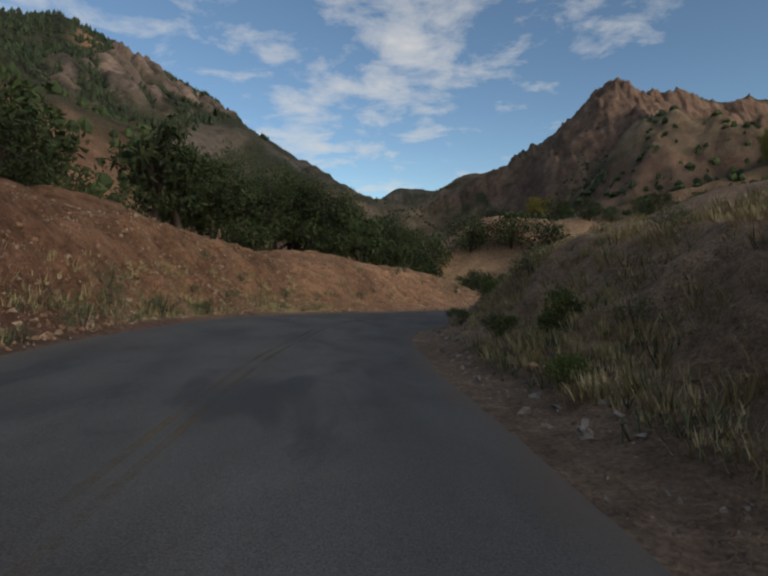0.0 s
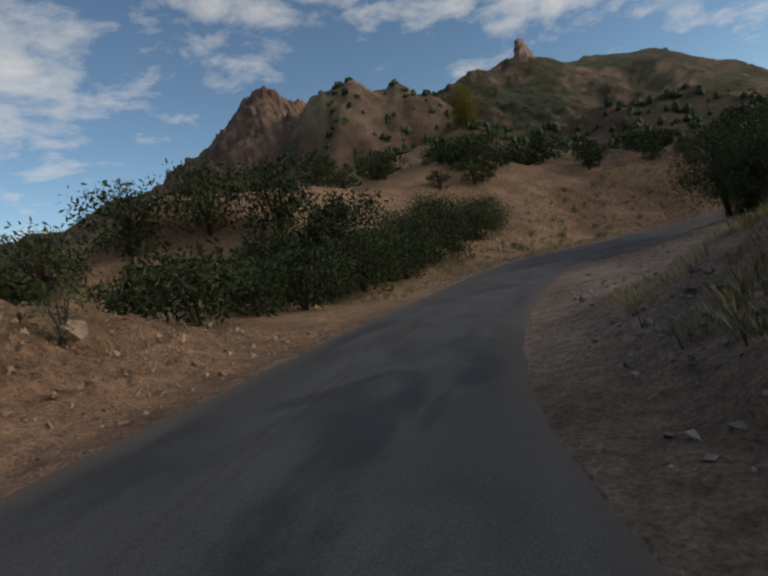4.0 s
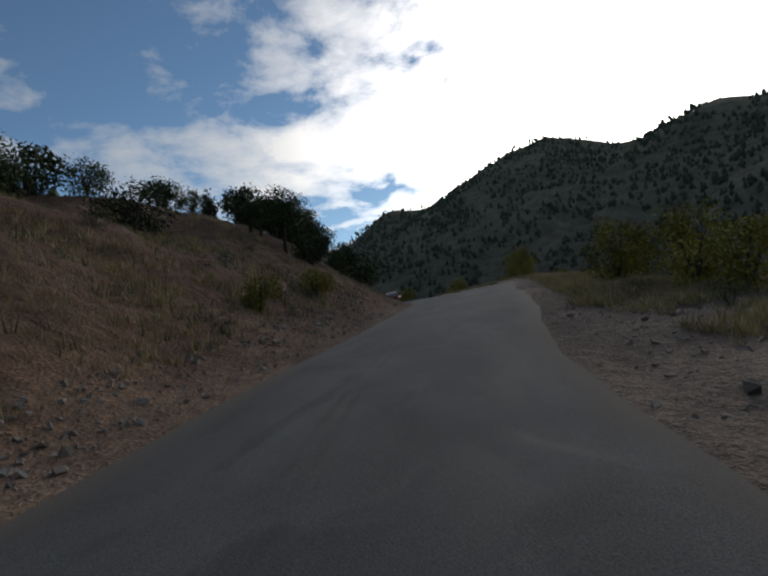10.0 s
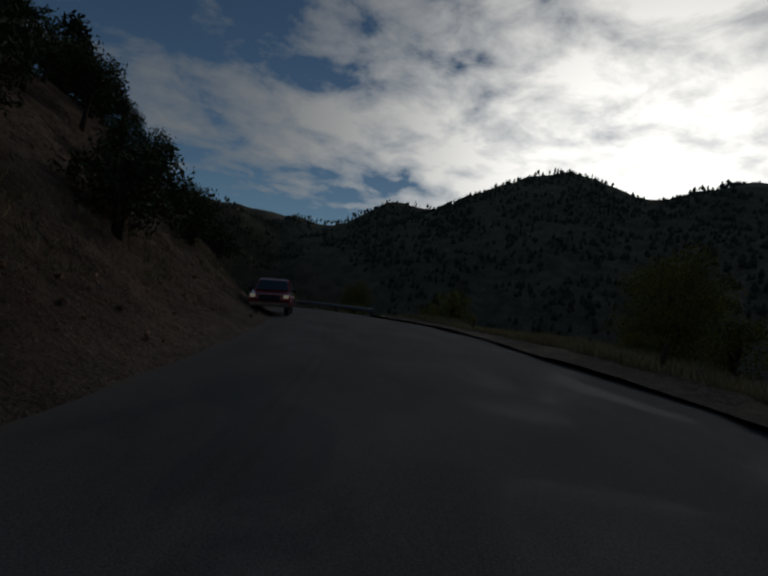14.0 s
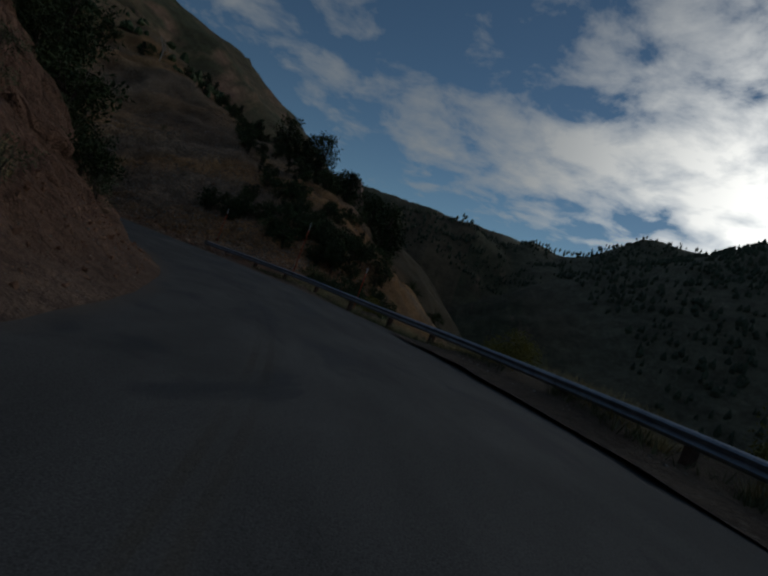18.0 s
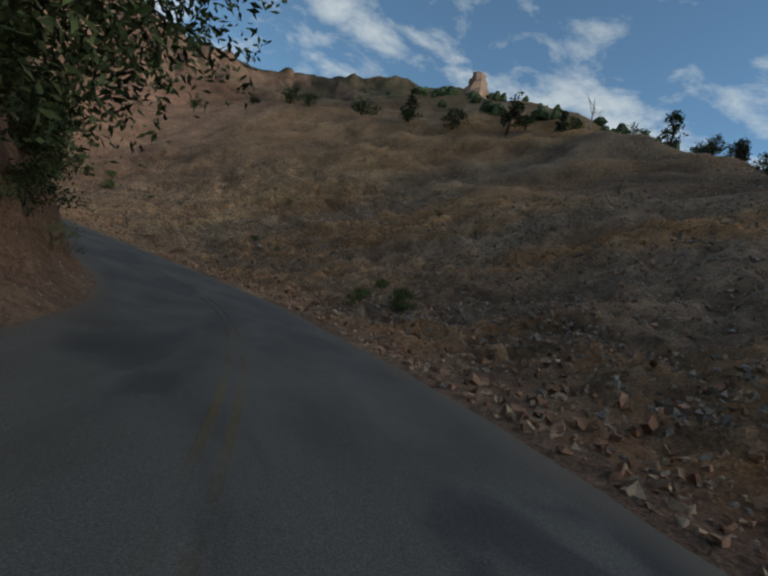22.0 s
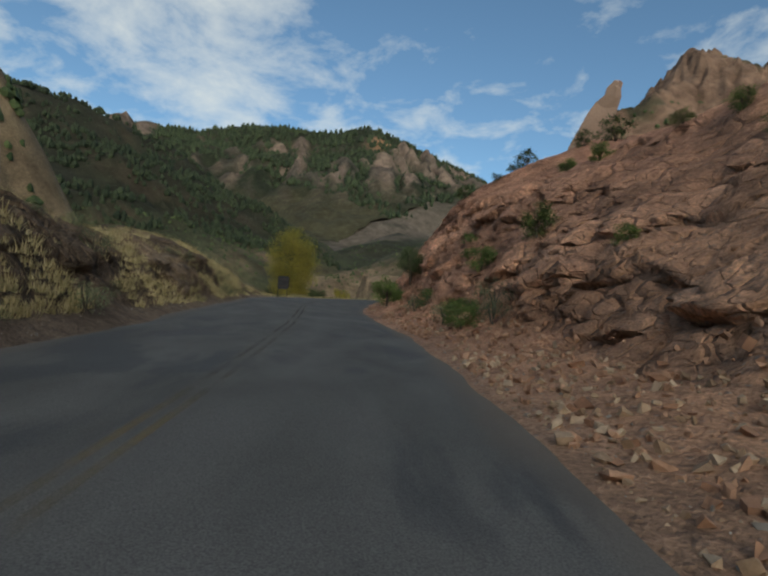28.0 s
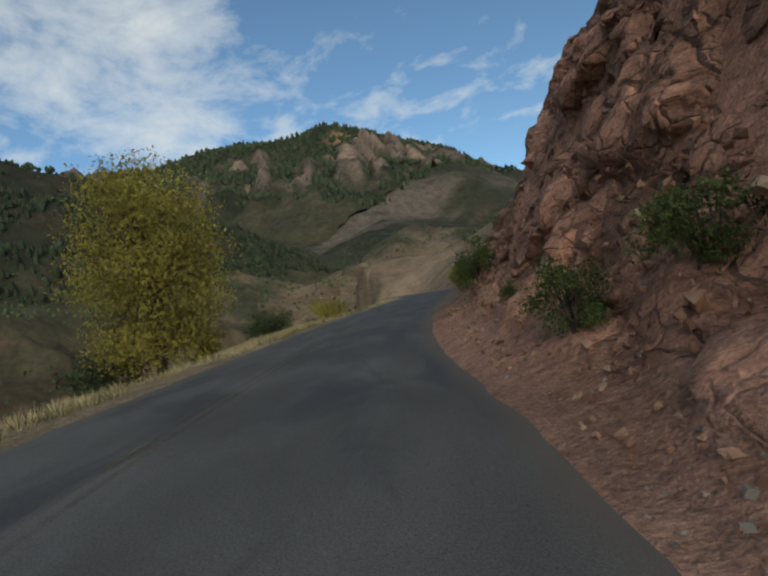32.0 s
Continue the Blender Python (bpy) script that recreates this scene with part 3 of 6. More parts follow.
def profile(st, d):
    out = np.zeros(len(st))
    for side in (L, R):
        u, h = table(side)
        m = (d < 0) if side == L else (d >= 0)
        s, a = st[m], np.abs(d[m])
        rim = wide(s, side)
        a = np.where(a < 12, REACH[0] + (a - rim) * 9 / (12 - rim), a)
        cols = np.stack([np.interp(s, u, h[:, c]) for c in range(h.shape[1])], 1)
        i = np.clip(np.searchsorted(REACH, a) - 1, 0, len(REACH) - 2)
        f = np.clip((a - REACH[i]) / (REACH[i + 1] - REACH[i]), 0, 1.2)
        r = np.arange(len(s))
        out[m] = np.where(a < REACH[0], 0, cols[r, i] * (1 - f) + cols[r, i + 1] * f)
    return out


def land(x, y, coarse=True):
    """Height of the land, and station and distance from the road."""
    x, y = np.ravel(np.asarray(x, float)), np.ravel(np.asarray(y, float))
    st, d, zr = road_rel(x, y)
    a = np.abs(d)
    w = np.clip((a - 24) / 40, 0, 1)
    w = w * w * (3 - 2 * w)
    z = (zr + profile(st, d) + lean(st, d)) * (1 - w) + wild(x, y) * w
    off = np.clip((a - 4) / 10, 0, 1)
    z += off * 1.6 * fbm(x / 9, y / 9, 4, 0.5, 21) + w * 7 * fbm(x / 45, y / 45, 5, 0.55, 31)
    return z, st, d


# ground tints by stretch: soil and rock of the two sides, darkened where a stretch lies in shade
TINTS = {-1: [], 1: []}


def soil(side, station, color):
    TINTS[side].append((station, color))


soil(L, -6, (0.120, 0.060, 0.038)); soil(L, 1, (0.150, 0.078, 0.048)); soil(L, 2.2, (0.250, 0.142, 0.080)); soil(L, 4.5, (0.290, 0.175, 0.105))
# left at 12-18 and 28-31.4, shade of the bank is mixed into the tint
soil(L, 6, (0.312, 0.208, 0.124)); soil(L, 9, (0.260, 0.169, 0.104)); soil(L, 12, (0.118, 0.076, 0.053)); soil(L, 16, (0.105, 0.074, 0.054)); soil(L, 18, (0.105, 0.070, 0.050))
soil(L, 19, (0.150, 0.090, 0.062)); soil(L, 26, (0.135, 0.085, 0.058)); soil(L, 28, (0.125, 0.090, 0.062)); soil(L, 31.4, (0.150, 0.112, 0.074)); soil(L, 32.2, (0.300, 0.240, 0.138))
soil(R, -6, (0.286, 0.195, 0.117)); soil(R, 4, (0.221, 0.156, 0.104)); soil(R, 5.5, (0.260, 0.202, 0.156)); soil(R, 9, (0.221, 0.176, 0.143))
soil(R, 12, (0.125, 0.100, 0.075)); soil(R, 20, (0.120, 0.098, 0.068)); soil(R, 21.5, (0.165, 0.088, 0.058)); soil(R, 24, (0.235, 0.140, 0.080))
soil(R, 26, (0.300, 0.200, 0.112)); soil(R, 27, (0.340, 0.212, 0.122)); soil(R, 28, (0.370, 0.220, 0.136)); soil(R, 30, (0.400, 0.215, 0.138)); soil(R, 33.8, (0.400, 0.208, 0.138)); soil(R, 35, (0.220, 0.165, 0.110)); soil(R, 40, (0.220, 0.165, 0.110))
FAR = np.array((0.080, 0.068, 0.042))
WOODED = np.array((0.060, 0.066, 0.036))
SCREE, RUSTY = np.array((0.245, 0.185, 0.130)), np.array((0.380, 0.210, 0.090))
CRAG = np.array((0.225, 0.148, 0.105))


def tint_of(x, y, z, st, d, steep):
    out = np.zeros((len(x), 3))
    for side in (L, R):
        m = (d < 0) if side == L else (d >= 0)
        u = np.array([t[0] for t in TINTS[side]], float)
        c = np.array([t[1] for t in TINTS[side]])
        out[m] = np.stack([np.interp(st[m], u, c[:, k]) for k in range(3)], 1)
    w = np.clip((np.abs(d) - 30) / 40 + 0.6 * fbm(x / 25, y / 25, 4, 0.6, 3), 0, 1)[:, None]
    n = np.clip(0.62 + 1.8 * fbm(x / 60, y / 60, 5, 0.6, 8), 0, 1)[:, None]
    far = FAR * (1 - n) + WOODED * n
    bare = np.clip(1 - np.hypot(x - 165, y - 325) / 130, 0, 1) + np.clip(1.5 - np.hypot(x - 90, y - 135) / 16, 0, 1)
    crag = np.clip((steep - 0.8) * 2.2 + 1.4 * fbm(x / 22, y / 22, 5, 0.65, 13) + 1.1 * bare - 0.25, 0, 1)[:, None]
    far = far * (1 - crag) + CRAG * crag
    north = 0.8 * np.clip((y[:, None] - 450) / 150, 0, 1)
    far = far * (1 - north) + np.array((0.026, 0.031, 0.019)) * north
    cliff = np.clip(3.2 * fbm(x / 75, y / 120, 5, 0.62, 19) - 0.25, 0, 0.85)[:, None] * np.clip((y[:, None] - 450) / 150, 0, 1)
    far = far * (1 - cliff) + np.array((0.130, 0.108, 0.088)) * cliff
    woody = 0.85 * np.clip((-x[:, None] - 100) / 60, 0, 1) * np.clip((520 - y[:, None]) / 80, 0, 1)
    far = far * (1 - woody) + np.array((0.024, 0.026, 0.016)) * woody
    tan = (np.clip(1 - np.hypot((x - 10) / 150, (y - 400) / 150), 0, 0.4) * 2 * np.clip(0.75 + 2.5 * fbm(x / 30, y / 30, 4, 0.6, 29), 0, 1))[:, None]
    far = far * (1 - tan) + np.array((0.200, 0.150, 0.098)) * tan
    # haze over the valley is put into a lifted tint on the southern mountains
    south = np.clip((-y - 20) / 60, 0, 1)[:, None]
    far = far * (1 - south) + np.array((0.140, 0.135, 0.092)) * south
    # darker ground tint under the trees of the outer spur
    under_trees = np.clip((x - 195 - 1.0 * (y - 52)) / 4 + 2 * fbm(x / 6, y / 6, 3, 0.5, 23), 0, 1) * (y > 30) * (y < 150)
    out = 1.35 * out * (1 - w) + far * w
    return out * (1 - under_trees[:, None]) + np.array((0.10, 0.082, 0.050)) * under_trees[:, None]


def surface(name, verts, rows, cols, tint, mat, label, uv=None, flip=False, hard=None):
    """A sheet of rows x cols points as one mesh, with its ground tint."""
    i = np.arange((rows - 1) * (cols - 1))
    r, c = i // (cols - 1), i % (cols - 1)
    a = r * cols + c
    q = np.stack([a, a + 1, a + cols + 1, a + cols], 1)
    if flip:
        q = q[:, ::-1]
    me = bpy.data.meshes.new(name)
    me.vertices.add(len(verts))
    me.vertices.foreach_set("co", verts.astype(np.float32).ravel())
    me.loops.add(q.size)
    me.loops.foreach_set("vertex_index", q.astype(np.int32).ravel())
    me.polygons.add(len(q))
    me.polygons.foreach_set("loop_start", np.arange(0, q.size, 4, dtype=np.int32))
    me.polygons.foreach_set("use_smooth", np.ones(len(q), bool))
    if tint is not None:
        at = me.attributes.new("tint", "FLOAT_COLOR", "POINT")
        at.data.foreach_set("color", np.concatenate([tint, np.ones((len(tint), 1))], 1).astype(np.float32).ravel())
    if hard is not None:
        me.attributes.new("hard", "FLOAT", "POINT").data.foreach_set("value", hard.astype(np.float32))
    if uv is not None:
        me.uv_layers.new(name="UVMap")
        me.uv_layers[0].uv.foreach_set("vector", uv[q.ravel()].astype(np.float32).ravel())
    me.update()
    me.validate()
    me.materials.append(mat)
    return tagged(new(name, me), label, kind="structure")


def spaced(lo, hi, mid_hi, step, far_lo, far_hi):
    mid = np.concatenate([np.arange(lo, hi, step), np.arange(hi, mid_hi, 2.0)])
    up, down = mid_hi + np.cumsum(2.0 * 1.065 ** np.arange(1, 80)), lo - np.cumsum(step * 1.07 ** np.arange(1, 100))
    return np.concatenate([down[down > far_lo][::-1], mid, up[up < far_hi]])


def cells(a, b, seed):
    """Broken blocks: a random value for each cell of a jittered grid, and the distance to its border."""
    ia, ib = np.floor(a).astype(np.int64), np.floor(b).astype(np.int64)
    best, second, val = np.full(len(a), 9.0), np.full(len(a), 9.0), np.zeros(len(a))
    for da in (-1, 0, 1):
        for db in (-1, 0, 1):
            ca, cb = ia + da, ib + db
            d = np.hypot(a - ca - hash2(ca, cb, seed), b - cb - hash2(ca, cb, seed + 7))
            near = d < best
            second = np.where(near, best, np.minimum(second, d))
            val = np.where(near, hash2(ca, cb, seed + 13), val)
            best = np.where(near, d, best)
    return val, second - best


def make_ground():
    xs, ys = spaced(-45, 262, 345, 0.9, -2300, 1900), spaced(-25, 215, 350, 0.9, -1500, 2400)
    X, Y = np.meshgrid(xs, ys)
    x, y = X.ravel(), Y.ravel()
    z, st, d = land(x, y)
    Z = z.reshape(X.shape)
    gy, gx = np.gradient(Z, ys, xs)
    steep = np.hypot(gx, gy).ravel()
    a = np.abs(d)
    crag = np.clip((steep - 0.6) * 2, 0, 1) * np.clip((a - 40) / 60, 0, 1)
    north = np.clip((y - 100) / 60, 0, 1)
    cid, edge = cells(x / 9 + 0.3 * fbm(x / 6, y / 6, 3, 0.5, 44), y / 9, 45)
    c4, e4 = cells(x / 3.6 + 0.4 * fbm(x / 5, y / 5, 3, 0.5, 46), y / 3.6, 47)
    bare = np.clip(1.6 - np.hypot(x - 165, y - 335) / 70, 0, 1) + 1.3 * np.clip(1.5 - np.hypot(x - 90, y - 135) / 16, 0, 1)
    z = z + bare * (1.3 * (c4 - 0.4) + 4 * np.abs(fbm(x / 9, y / 9, 4, 0.55, 48))) * np.clip((a - 40) / 60, 0, 1)
    z = z + crag * north * (8 * np.abs(fbm(x / 18, y / 18, 4, 0.55, 41)) + 4 * (cid - 0.5) - 2 * (edge < 0.12))
    # the debris goes on up the outer slope
    outer = np.interp(st, [21, 21.6, 26, 28], [0, 1, 1, 0.3]) * (d > 0) * np.clip((a - 20) / 4, 0, 1) * np.clip((62 - a) / 12, 0, 1)
    c6 = cells((st * 10.5 + 0.4 * a) / 2.3, a / 1.9, 95)[0]
    z += outer * (0.5 * (c6 - 0.5) + 0.8 * fbm(x / 4, y / 4, 4, 0.6, 97))
    z -= 0.6 * np.clip((24 - a) / 2, 0, 1)
    # the far mountain is a finer sheet of its own
    z -= 45 * np.clip((x + 1650) / 60, 0, 1) * np.clip((-350 - x) / 60, 0, 1) * np.clip((y - 520) / 60, 0, 1) * np.clip((1640 - y) / 60, 0, 1)
    tint = tint_of(x, y, z, st, d, steep)
    flow = np.clip(0.5 + 2.2 * fbm((st * 10.5 + 0.7 * a) / 5, a / 16, 4, 0.55, 93), 0, 1)[:, None]
    k = (0.7 * outer * np.interp(st, [25, 26.5], [1, 0.35]))[:, None]
    tint = tint * (1 - k) + (SCREE * flow + RUSTY * (1 - flow)) * k
    tint = tint * (1 + 0.6 * outer * (c6 - 0.5))[:, None]
    surface("ground", np.stack([x, y, z], 1), len(ys), len(xs), tint, EARTH, "dry mountain land of soil, scrub and rock")


def make_mountain():
    """The far mountain: ribs and cliffs of grey rock between dark woods."""
    xs, ys = np.arange(-1660, -340, 7.0), np.arange(510, 1650, 7.0)
    X, Y = np.meshgrid(xs, ys)
    x, y = X.ravel(), Y.ravel()
    z = land(x, y)[0]
    along, across = 0.69 * x + 0.72 * y, 0.72 * x - 0.69 * y
    wave = along + 30 * fbm(across / 90, along / 90, 3, 0.5, 64)
    rib = np.abs(fbm(wave / 58, across / 420, 4, 0.6, 61))
    rock = np.clip(3.4 * fbm(x / 170, y / 170, 4, 0.6, 62) + 0.62, 0, 1) * np.clip((z - 210) / 120, 0, 1) * np.clip((560 + 50 * fbm(x / 80, y / 80, 3, 0.5, 65) - z) / 60, 0, 1)
    z = z + 6 * fbm(x / 40, y / 40, 4, 0.6, 66) + rock * (70 * rib - 8)
    face = rock * np.clip(2.6 * rib + 1.5 * fbm(wave / 24, across / 120, 4, 0.65, 67) + 0.02, 0, 1)
    tone = np.clip(0.5 + 2 * fbm(wave / 30, across / 90, 4, 0.6, 68), 0, 1)[:, None]
    stone_c = np.array((0.095, 0.078, 0.066)) * (1 - tone) + np.array((0.200, 0.150, 0.118)) * tone
    rust = np.clip(1.3 - np.hypot((x + 690) / 45, (y - 1300) / 70), 0, 1)[:, None]
    stone_c = stone_c * (1 - rust) + np.array((0.34, 0.19, 0.11)) * rust
    f = np.maximum(face[:, None], 0.8 * rust)
    low = np.clip((300 - z) / 120 + 1.2 * fbm(x / 60, y / 60, 4, 0.6, 69), 0, 0.8)[:, None]
    wood = np.array((0.022, 0.027, 0.016)) * (1 - low) + np.array((0.062, 0.058, 0.034)) * low
    surface("far_mountain", np.stack([x, y, z], 1), len(ys), len(xs), wood * (1 - f) + stone_c * f, EARTH, "distant mountain with grey cliffs and dark woods")


def steepness(st, dd):
    """Steepness of the bank, how rocky it is, and where it lies in broken debris."""
    side, a = np.where(dd < 0, -1, 1), np.abs(dd)
    P = profile(st, dd + side * 0.5) - profile(st, dd - side * 0.5)
    rock = np.clip((np.abs(P) - 0.25) * 1.5, 0, 1)
    sm = np.clip((a - np.where(dd < 0, wide(st, -1), wide(st, 1)) - 0.05) / 1.5, 0, 1)
    right = np.interp(st, [21, 21.6, 25.5, 27.5], [0, 1, 1, 0.35])
    left = np.interp(st, [-2, 0.8, 5, 5.6, 12, 13, 27, 28, 30, 30.6], [0.4, 0.7, 0.8, 0, 0.0, 0.45, 0.6, 0.5, 0.4, 0])
    slide = np.where(dd > 0, right, left) * np.clip((a - np.where(dd < 0, wide(st, -1), wide(st, 1)) - 0.5) / 2, 0, 1)
    c3 = cells((st * 10.5 + 0.3 * a) / 0.62 + 9, a / 0.55, 87)[0]
    return P, rock, sm, slide, c3


def fine(x, y, z, st, dd):
    """The rough surface of the banks: humps, ledges and broken debris."""
    P, rock, sm, slide, c3 = steepness(st, dd)
    a, run = np.abs(dd), st * 10.5
    n1 = fbm(x / 1.9 + z * 0.25, y / 1.9 - z * 0.35, 4, 0.55, 51)
    e3 = cells((run + 0.3 * a) / 0.62 + 9, a / 0.55, 87)[1]
    c5 = cells((run - 0.6 * a) / 1.7 + 4, a / 2.3, 89)[0]
    return sm * (0.16 + 0.5 * rock) * n1 + slide * (0.30 * (c3 - 0.5) - 0.10 * (e3 < 0.15) + 0.5 * (c5 - 0.5) * (c5 > 0.45))


def make_bank(side, name, label):
    n = len(LINE)
    u = np.interp(np.arange(0, n - 1, 0.7), np.arange(n), LINE[:, 0])
    u = u[(u > -3) & (u < 39)]
    px, py = np.interp(u, LINE[:, 0], LINE[:, 1]), np.interp(u, LINE[:, 0], LINE[:, 2])
    rx, ry = np.interp(u, LINE[:, 0], RIGHT[:, 0]), np.interp(u, LINE[:, 0], RIGHT[:, 1])
    zr = np.interp(u, LINE[:, 0], LINE[:, 3])
    d = np.concatenate([np.arange(0, 9, 0.17), np.arange(9, 21, 0.4)]) / 20.8
    U, D = np.meshgrid(u, d, indexing="ij")
    start = wide(u, side)[:, None] - 0.6
    E = D * 20.8 - 0.35
    D = start + D * (23.7 - start)
    wob = np.where(E < 1.2, 0.18 * fbm(U * 6, D * 0, 3, 0.6, 71), 0)
    DD = D + wob
    x = (px[:, None] + side * rx[:, None] * DD).ravel()
    y = (py[:, None] + side * ry[:, None] * DD).ravel()
    st, dd = U.ravel(), side * D.ravel()
    z = np.repeat(zr, len(d)) + profile(st, dd) + lean(st, dd)
    a = np.abs(dd)
    off = np.clip((a - 4) / 10, 0, 1)
    z += off * 1.6 * fbm(x / 9, y / 9, 4, 0.5, 21)
    # rubble and ledges, stronger where the face is steep
    P, rock, sm, slide, c3 = steepness(st, dd)
    zz = z * 1.0
    led = np.abs(fbm(x / 3.3 + zz * 0.5, y / 3.3 + zz * 0.4, 4, 0.6, 61))
    z += fine(x, y, zz, st, dd)
    # fractured blocks on the steep faces, with open cracks between them
    hard = rock * sm * np.interp(st, [0, 19, 21, 26, 27.5, 28.5, 40], [0.25, 0.45, 0.7, 0.6, 0.5, 1.15, 1.15]) * (1 if side > 0 else 0.9)
    run = st * 10.5
    c1, e1 = cells((run + 0.55 * zz) / 2.6, (zz * 0.9 - 0.25 * run) / 1.9, 81)
    c2, e2 = cells((run + 0.4 * zz) / 0.9 + 3, (zz - 0.2 * run) / 0.65, 83)
    block = 0.75 * (c1 - 0.5) + 0.28 * (c2 - 0.5) - 0.36 * (e1 < 0.09) - 0.14 * (e2 < 0.12)
    push = -rock * sm * (0.5 * led - 0.1) * (1 - hard) - hard * block
    x += side * np.repeat(rx, len(d)) * push
    y += side * np.repeat(ry, len(d)) * push
    E = E.ravel()
    z += 0.012 - 0.02 * (E < 0.3)
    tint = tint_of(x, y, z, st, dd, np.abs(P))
    tint = tint * (1 + hard * (0.55 * (c1 - 0.5) + 0.3 * (c2 - 0.5)))[:, None]
    # grey scree runs down between rusty earth
    flow = np.clip(0.5 + 2.2 * fbm((run + 0.7 * a) / 5, a / 16, 4, 0.55, 93), 0, 1)[:, None]
    scree = SCREE * flow + RUSTY * (1 - flow)
    k = (0.75 * (side > 0) * slide * np.interp(st, [25, 26.5], [1, 0.35]))[:, None]
    tint = tint * (1 - k) + scree * k
    tint = tint * (1 + slide * (0.7 * (c3 - 0.5)))[:, None]
    # paler gravel next to the asphalt
    g = np.clip(1 - (E - 0.4) / 1.6, 0, 1)[:, None] * 0.45
    tint = tint * (1 - g) + np.array((0.21, 0.165, 0.13)) * g
    surface(name, np.stack([x, y, z], 1), len(u), len(d), tint, EARTH, label, flip=side < 0, hard=np.clip(hard, 0, 1))


def make_road():
    off = np.array([-1.0, -0.985, -0.82, -0.6, -0.4, -0.2, 0, 0.2, 0.4, 0.6, 0.82, 0.985, 1.0])
    n = len(LINE)
    i = np.repeat(np.arange(n), len(off))
    share = np.tile(off, n)
    edge = (np.abs(share) > 0.9) * 0.14 * fbm(i / 5.0, np.sign(share) * 3.3, 4, 0.6, 91)
    d = share * np.where(share < 0, wide(LINE[i, 0], -1), wide(LINE[i, 0], 1)) + np.sign(share) * edge
    drop = 0.03 - 0.05 * share ** 2
    x = LINE[i, 1] + RIGHT[i, 0] * d
    y = LINE[i, 2] + RIGHT[i, 1] * d
    z = LINE[i, 3] + drop + 0.03 + lean(LINE[i, 0], d)
    run = np.concatenate([[0], np.cumsum(np.hypot(*np.diff(LINE[:, 1:3], axis=0).T))])
    rim = np.where(share < 0, wide(LINE[i, 0], -1), wide(LINE[i, 0], 1)) - np.abs(d)
    uv = np.stack([d, run[i]], 1)
    surface("road", np.stack([x, y, z], 1), n, len(off), None, ASPHALT, "patched grey asphalt of a narrow mountain road", uv, hard=rim)
    for s, u0, u1, paint in [(s, *q) for q in ((-4, 3.5, YELLOW), (3.5, 21.4, FAINT), (21.4, 24.4, YELLOW), (24.4, 28, FAINT), (28, 39, YELLOW)) for s in (-0.16, 0.06)]:
        o = np.array([s, s + 0.10])
        j = np.where((LINE[:, 0] > u0) & (LINE[:, 0] < u1))[0]
        k = np.repeat(j, 2)
        dd = np.tile(o, len(j)) + np.interp(LINE[k, 0], [a for a, _ in STRIPE], [b for _, b in STRIPE])
        surface("road_marking", np.stack([LINE[k, 1] + RIGHT[k, 0] * dd, LINE[k, 2] + RIGHT[k, 1] * dd, LINE[k, 3] + 0.066 + lean(LINE[k, 0], dd)], 1),
                len(j), 2, None, paint, "faded yellow centre line on asphalt")


make_ground()
make_mountain()
make_bank(L, "bank_left", "cut slope of red and tan soil beside the road")
make_bank(R, "bank_right", "rocky slope and gravel shoulder beside the road")
make_road()


# ---- tools for things ----
def mesh_ob(name, verts, faces, mat, smooth=False):
    me = bpy.data.meshes.new(name)
    me.from_pydata([tuple(v) for v in verts], [], [tuple(f) for f in faces])
    if smooth:
        me.polygons.foreach_set("use_smooth", np.ones(len(me.polygons), bool))
    me.update()
    me.materials.append(mat)
    return new(name, me)


def part(name, ob, parent, label=""):
    """Hangs a mesh under its thing as a part."""
    ob.name = name
    ob.parent = parent
    if label:
        tagged(ob, label)
    return ob


def from_bm(name, bm, mat, smooth=False):
    me = bpy.data.meshes.new(name)
    bmesh.ops.recalc_face_normals(bm, faces=bm.faces)
    bm.to_mesh(me)
    bm.free()
    if smooth:
        me.polygons.foreach_set("use_smooth", np.ones(len(me.polygons), bool))
    me.materials.append(mat)
    return new(name, me)


def thing(name, label, category, group=""):
    return tagged(new(name), label, category, group)


def tube(pts, radii, sides=6):
    """Verts and faces of a tapered tube along points."""
    verts, faces = [], []
    pts = [Vector(p) for p in pts]
    for i, (p, r) in enumerate(zip(pts, radii)):
        t = (pts[min(i + 1, len(pts) - 1)] - pts[max(i - 1, 0)]).normalized()
        a = t.orthogonal().normalized()
        b = t.cross(a)
        for k in range(sides):
            q = 2 * math.pi * k / sides
            verts.append(p + (a * math.cos(q) + b * math.sin(q)) * r)
    for i in range(len(pts) - 1):
        for k in range(sides):
            a, b = i * sides + k, i * sides + (k + 1) % sides
            faces.append((a, b, b + sides, a + sides))
    faces.append(tuple(range(sides))[::-1])
    faces.append(tuple(range((len(pts) - 1) * sides, len(pts) * sides)))
    return verts, faces


def joined(pieces):
    verts, faces = [], []
    for v, f in pieces:
        n = len(verts)
        verts += list(v)
        faces += [tuple(i + n for i in q) for q in f]
    return verts, faces


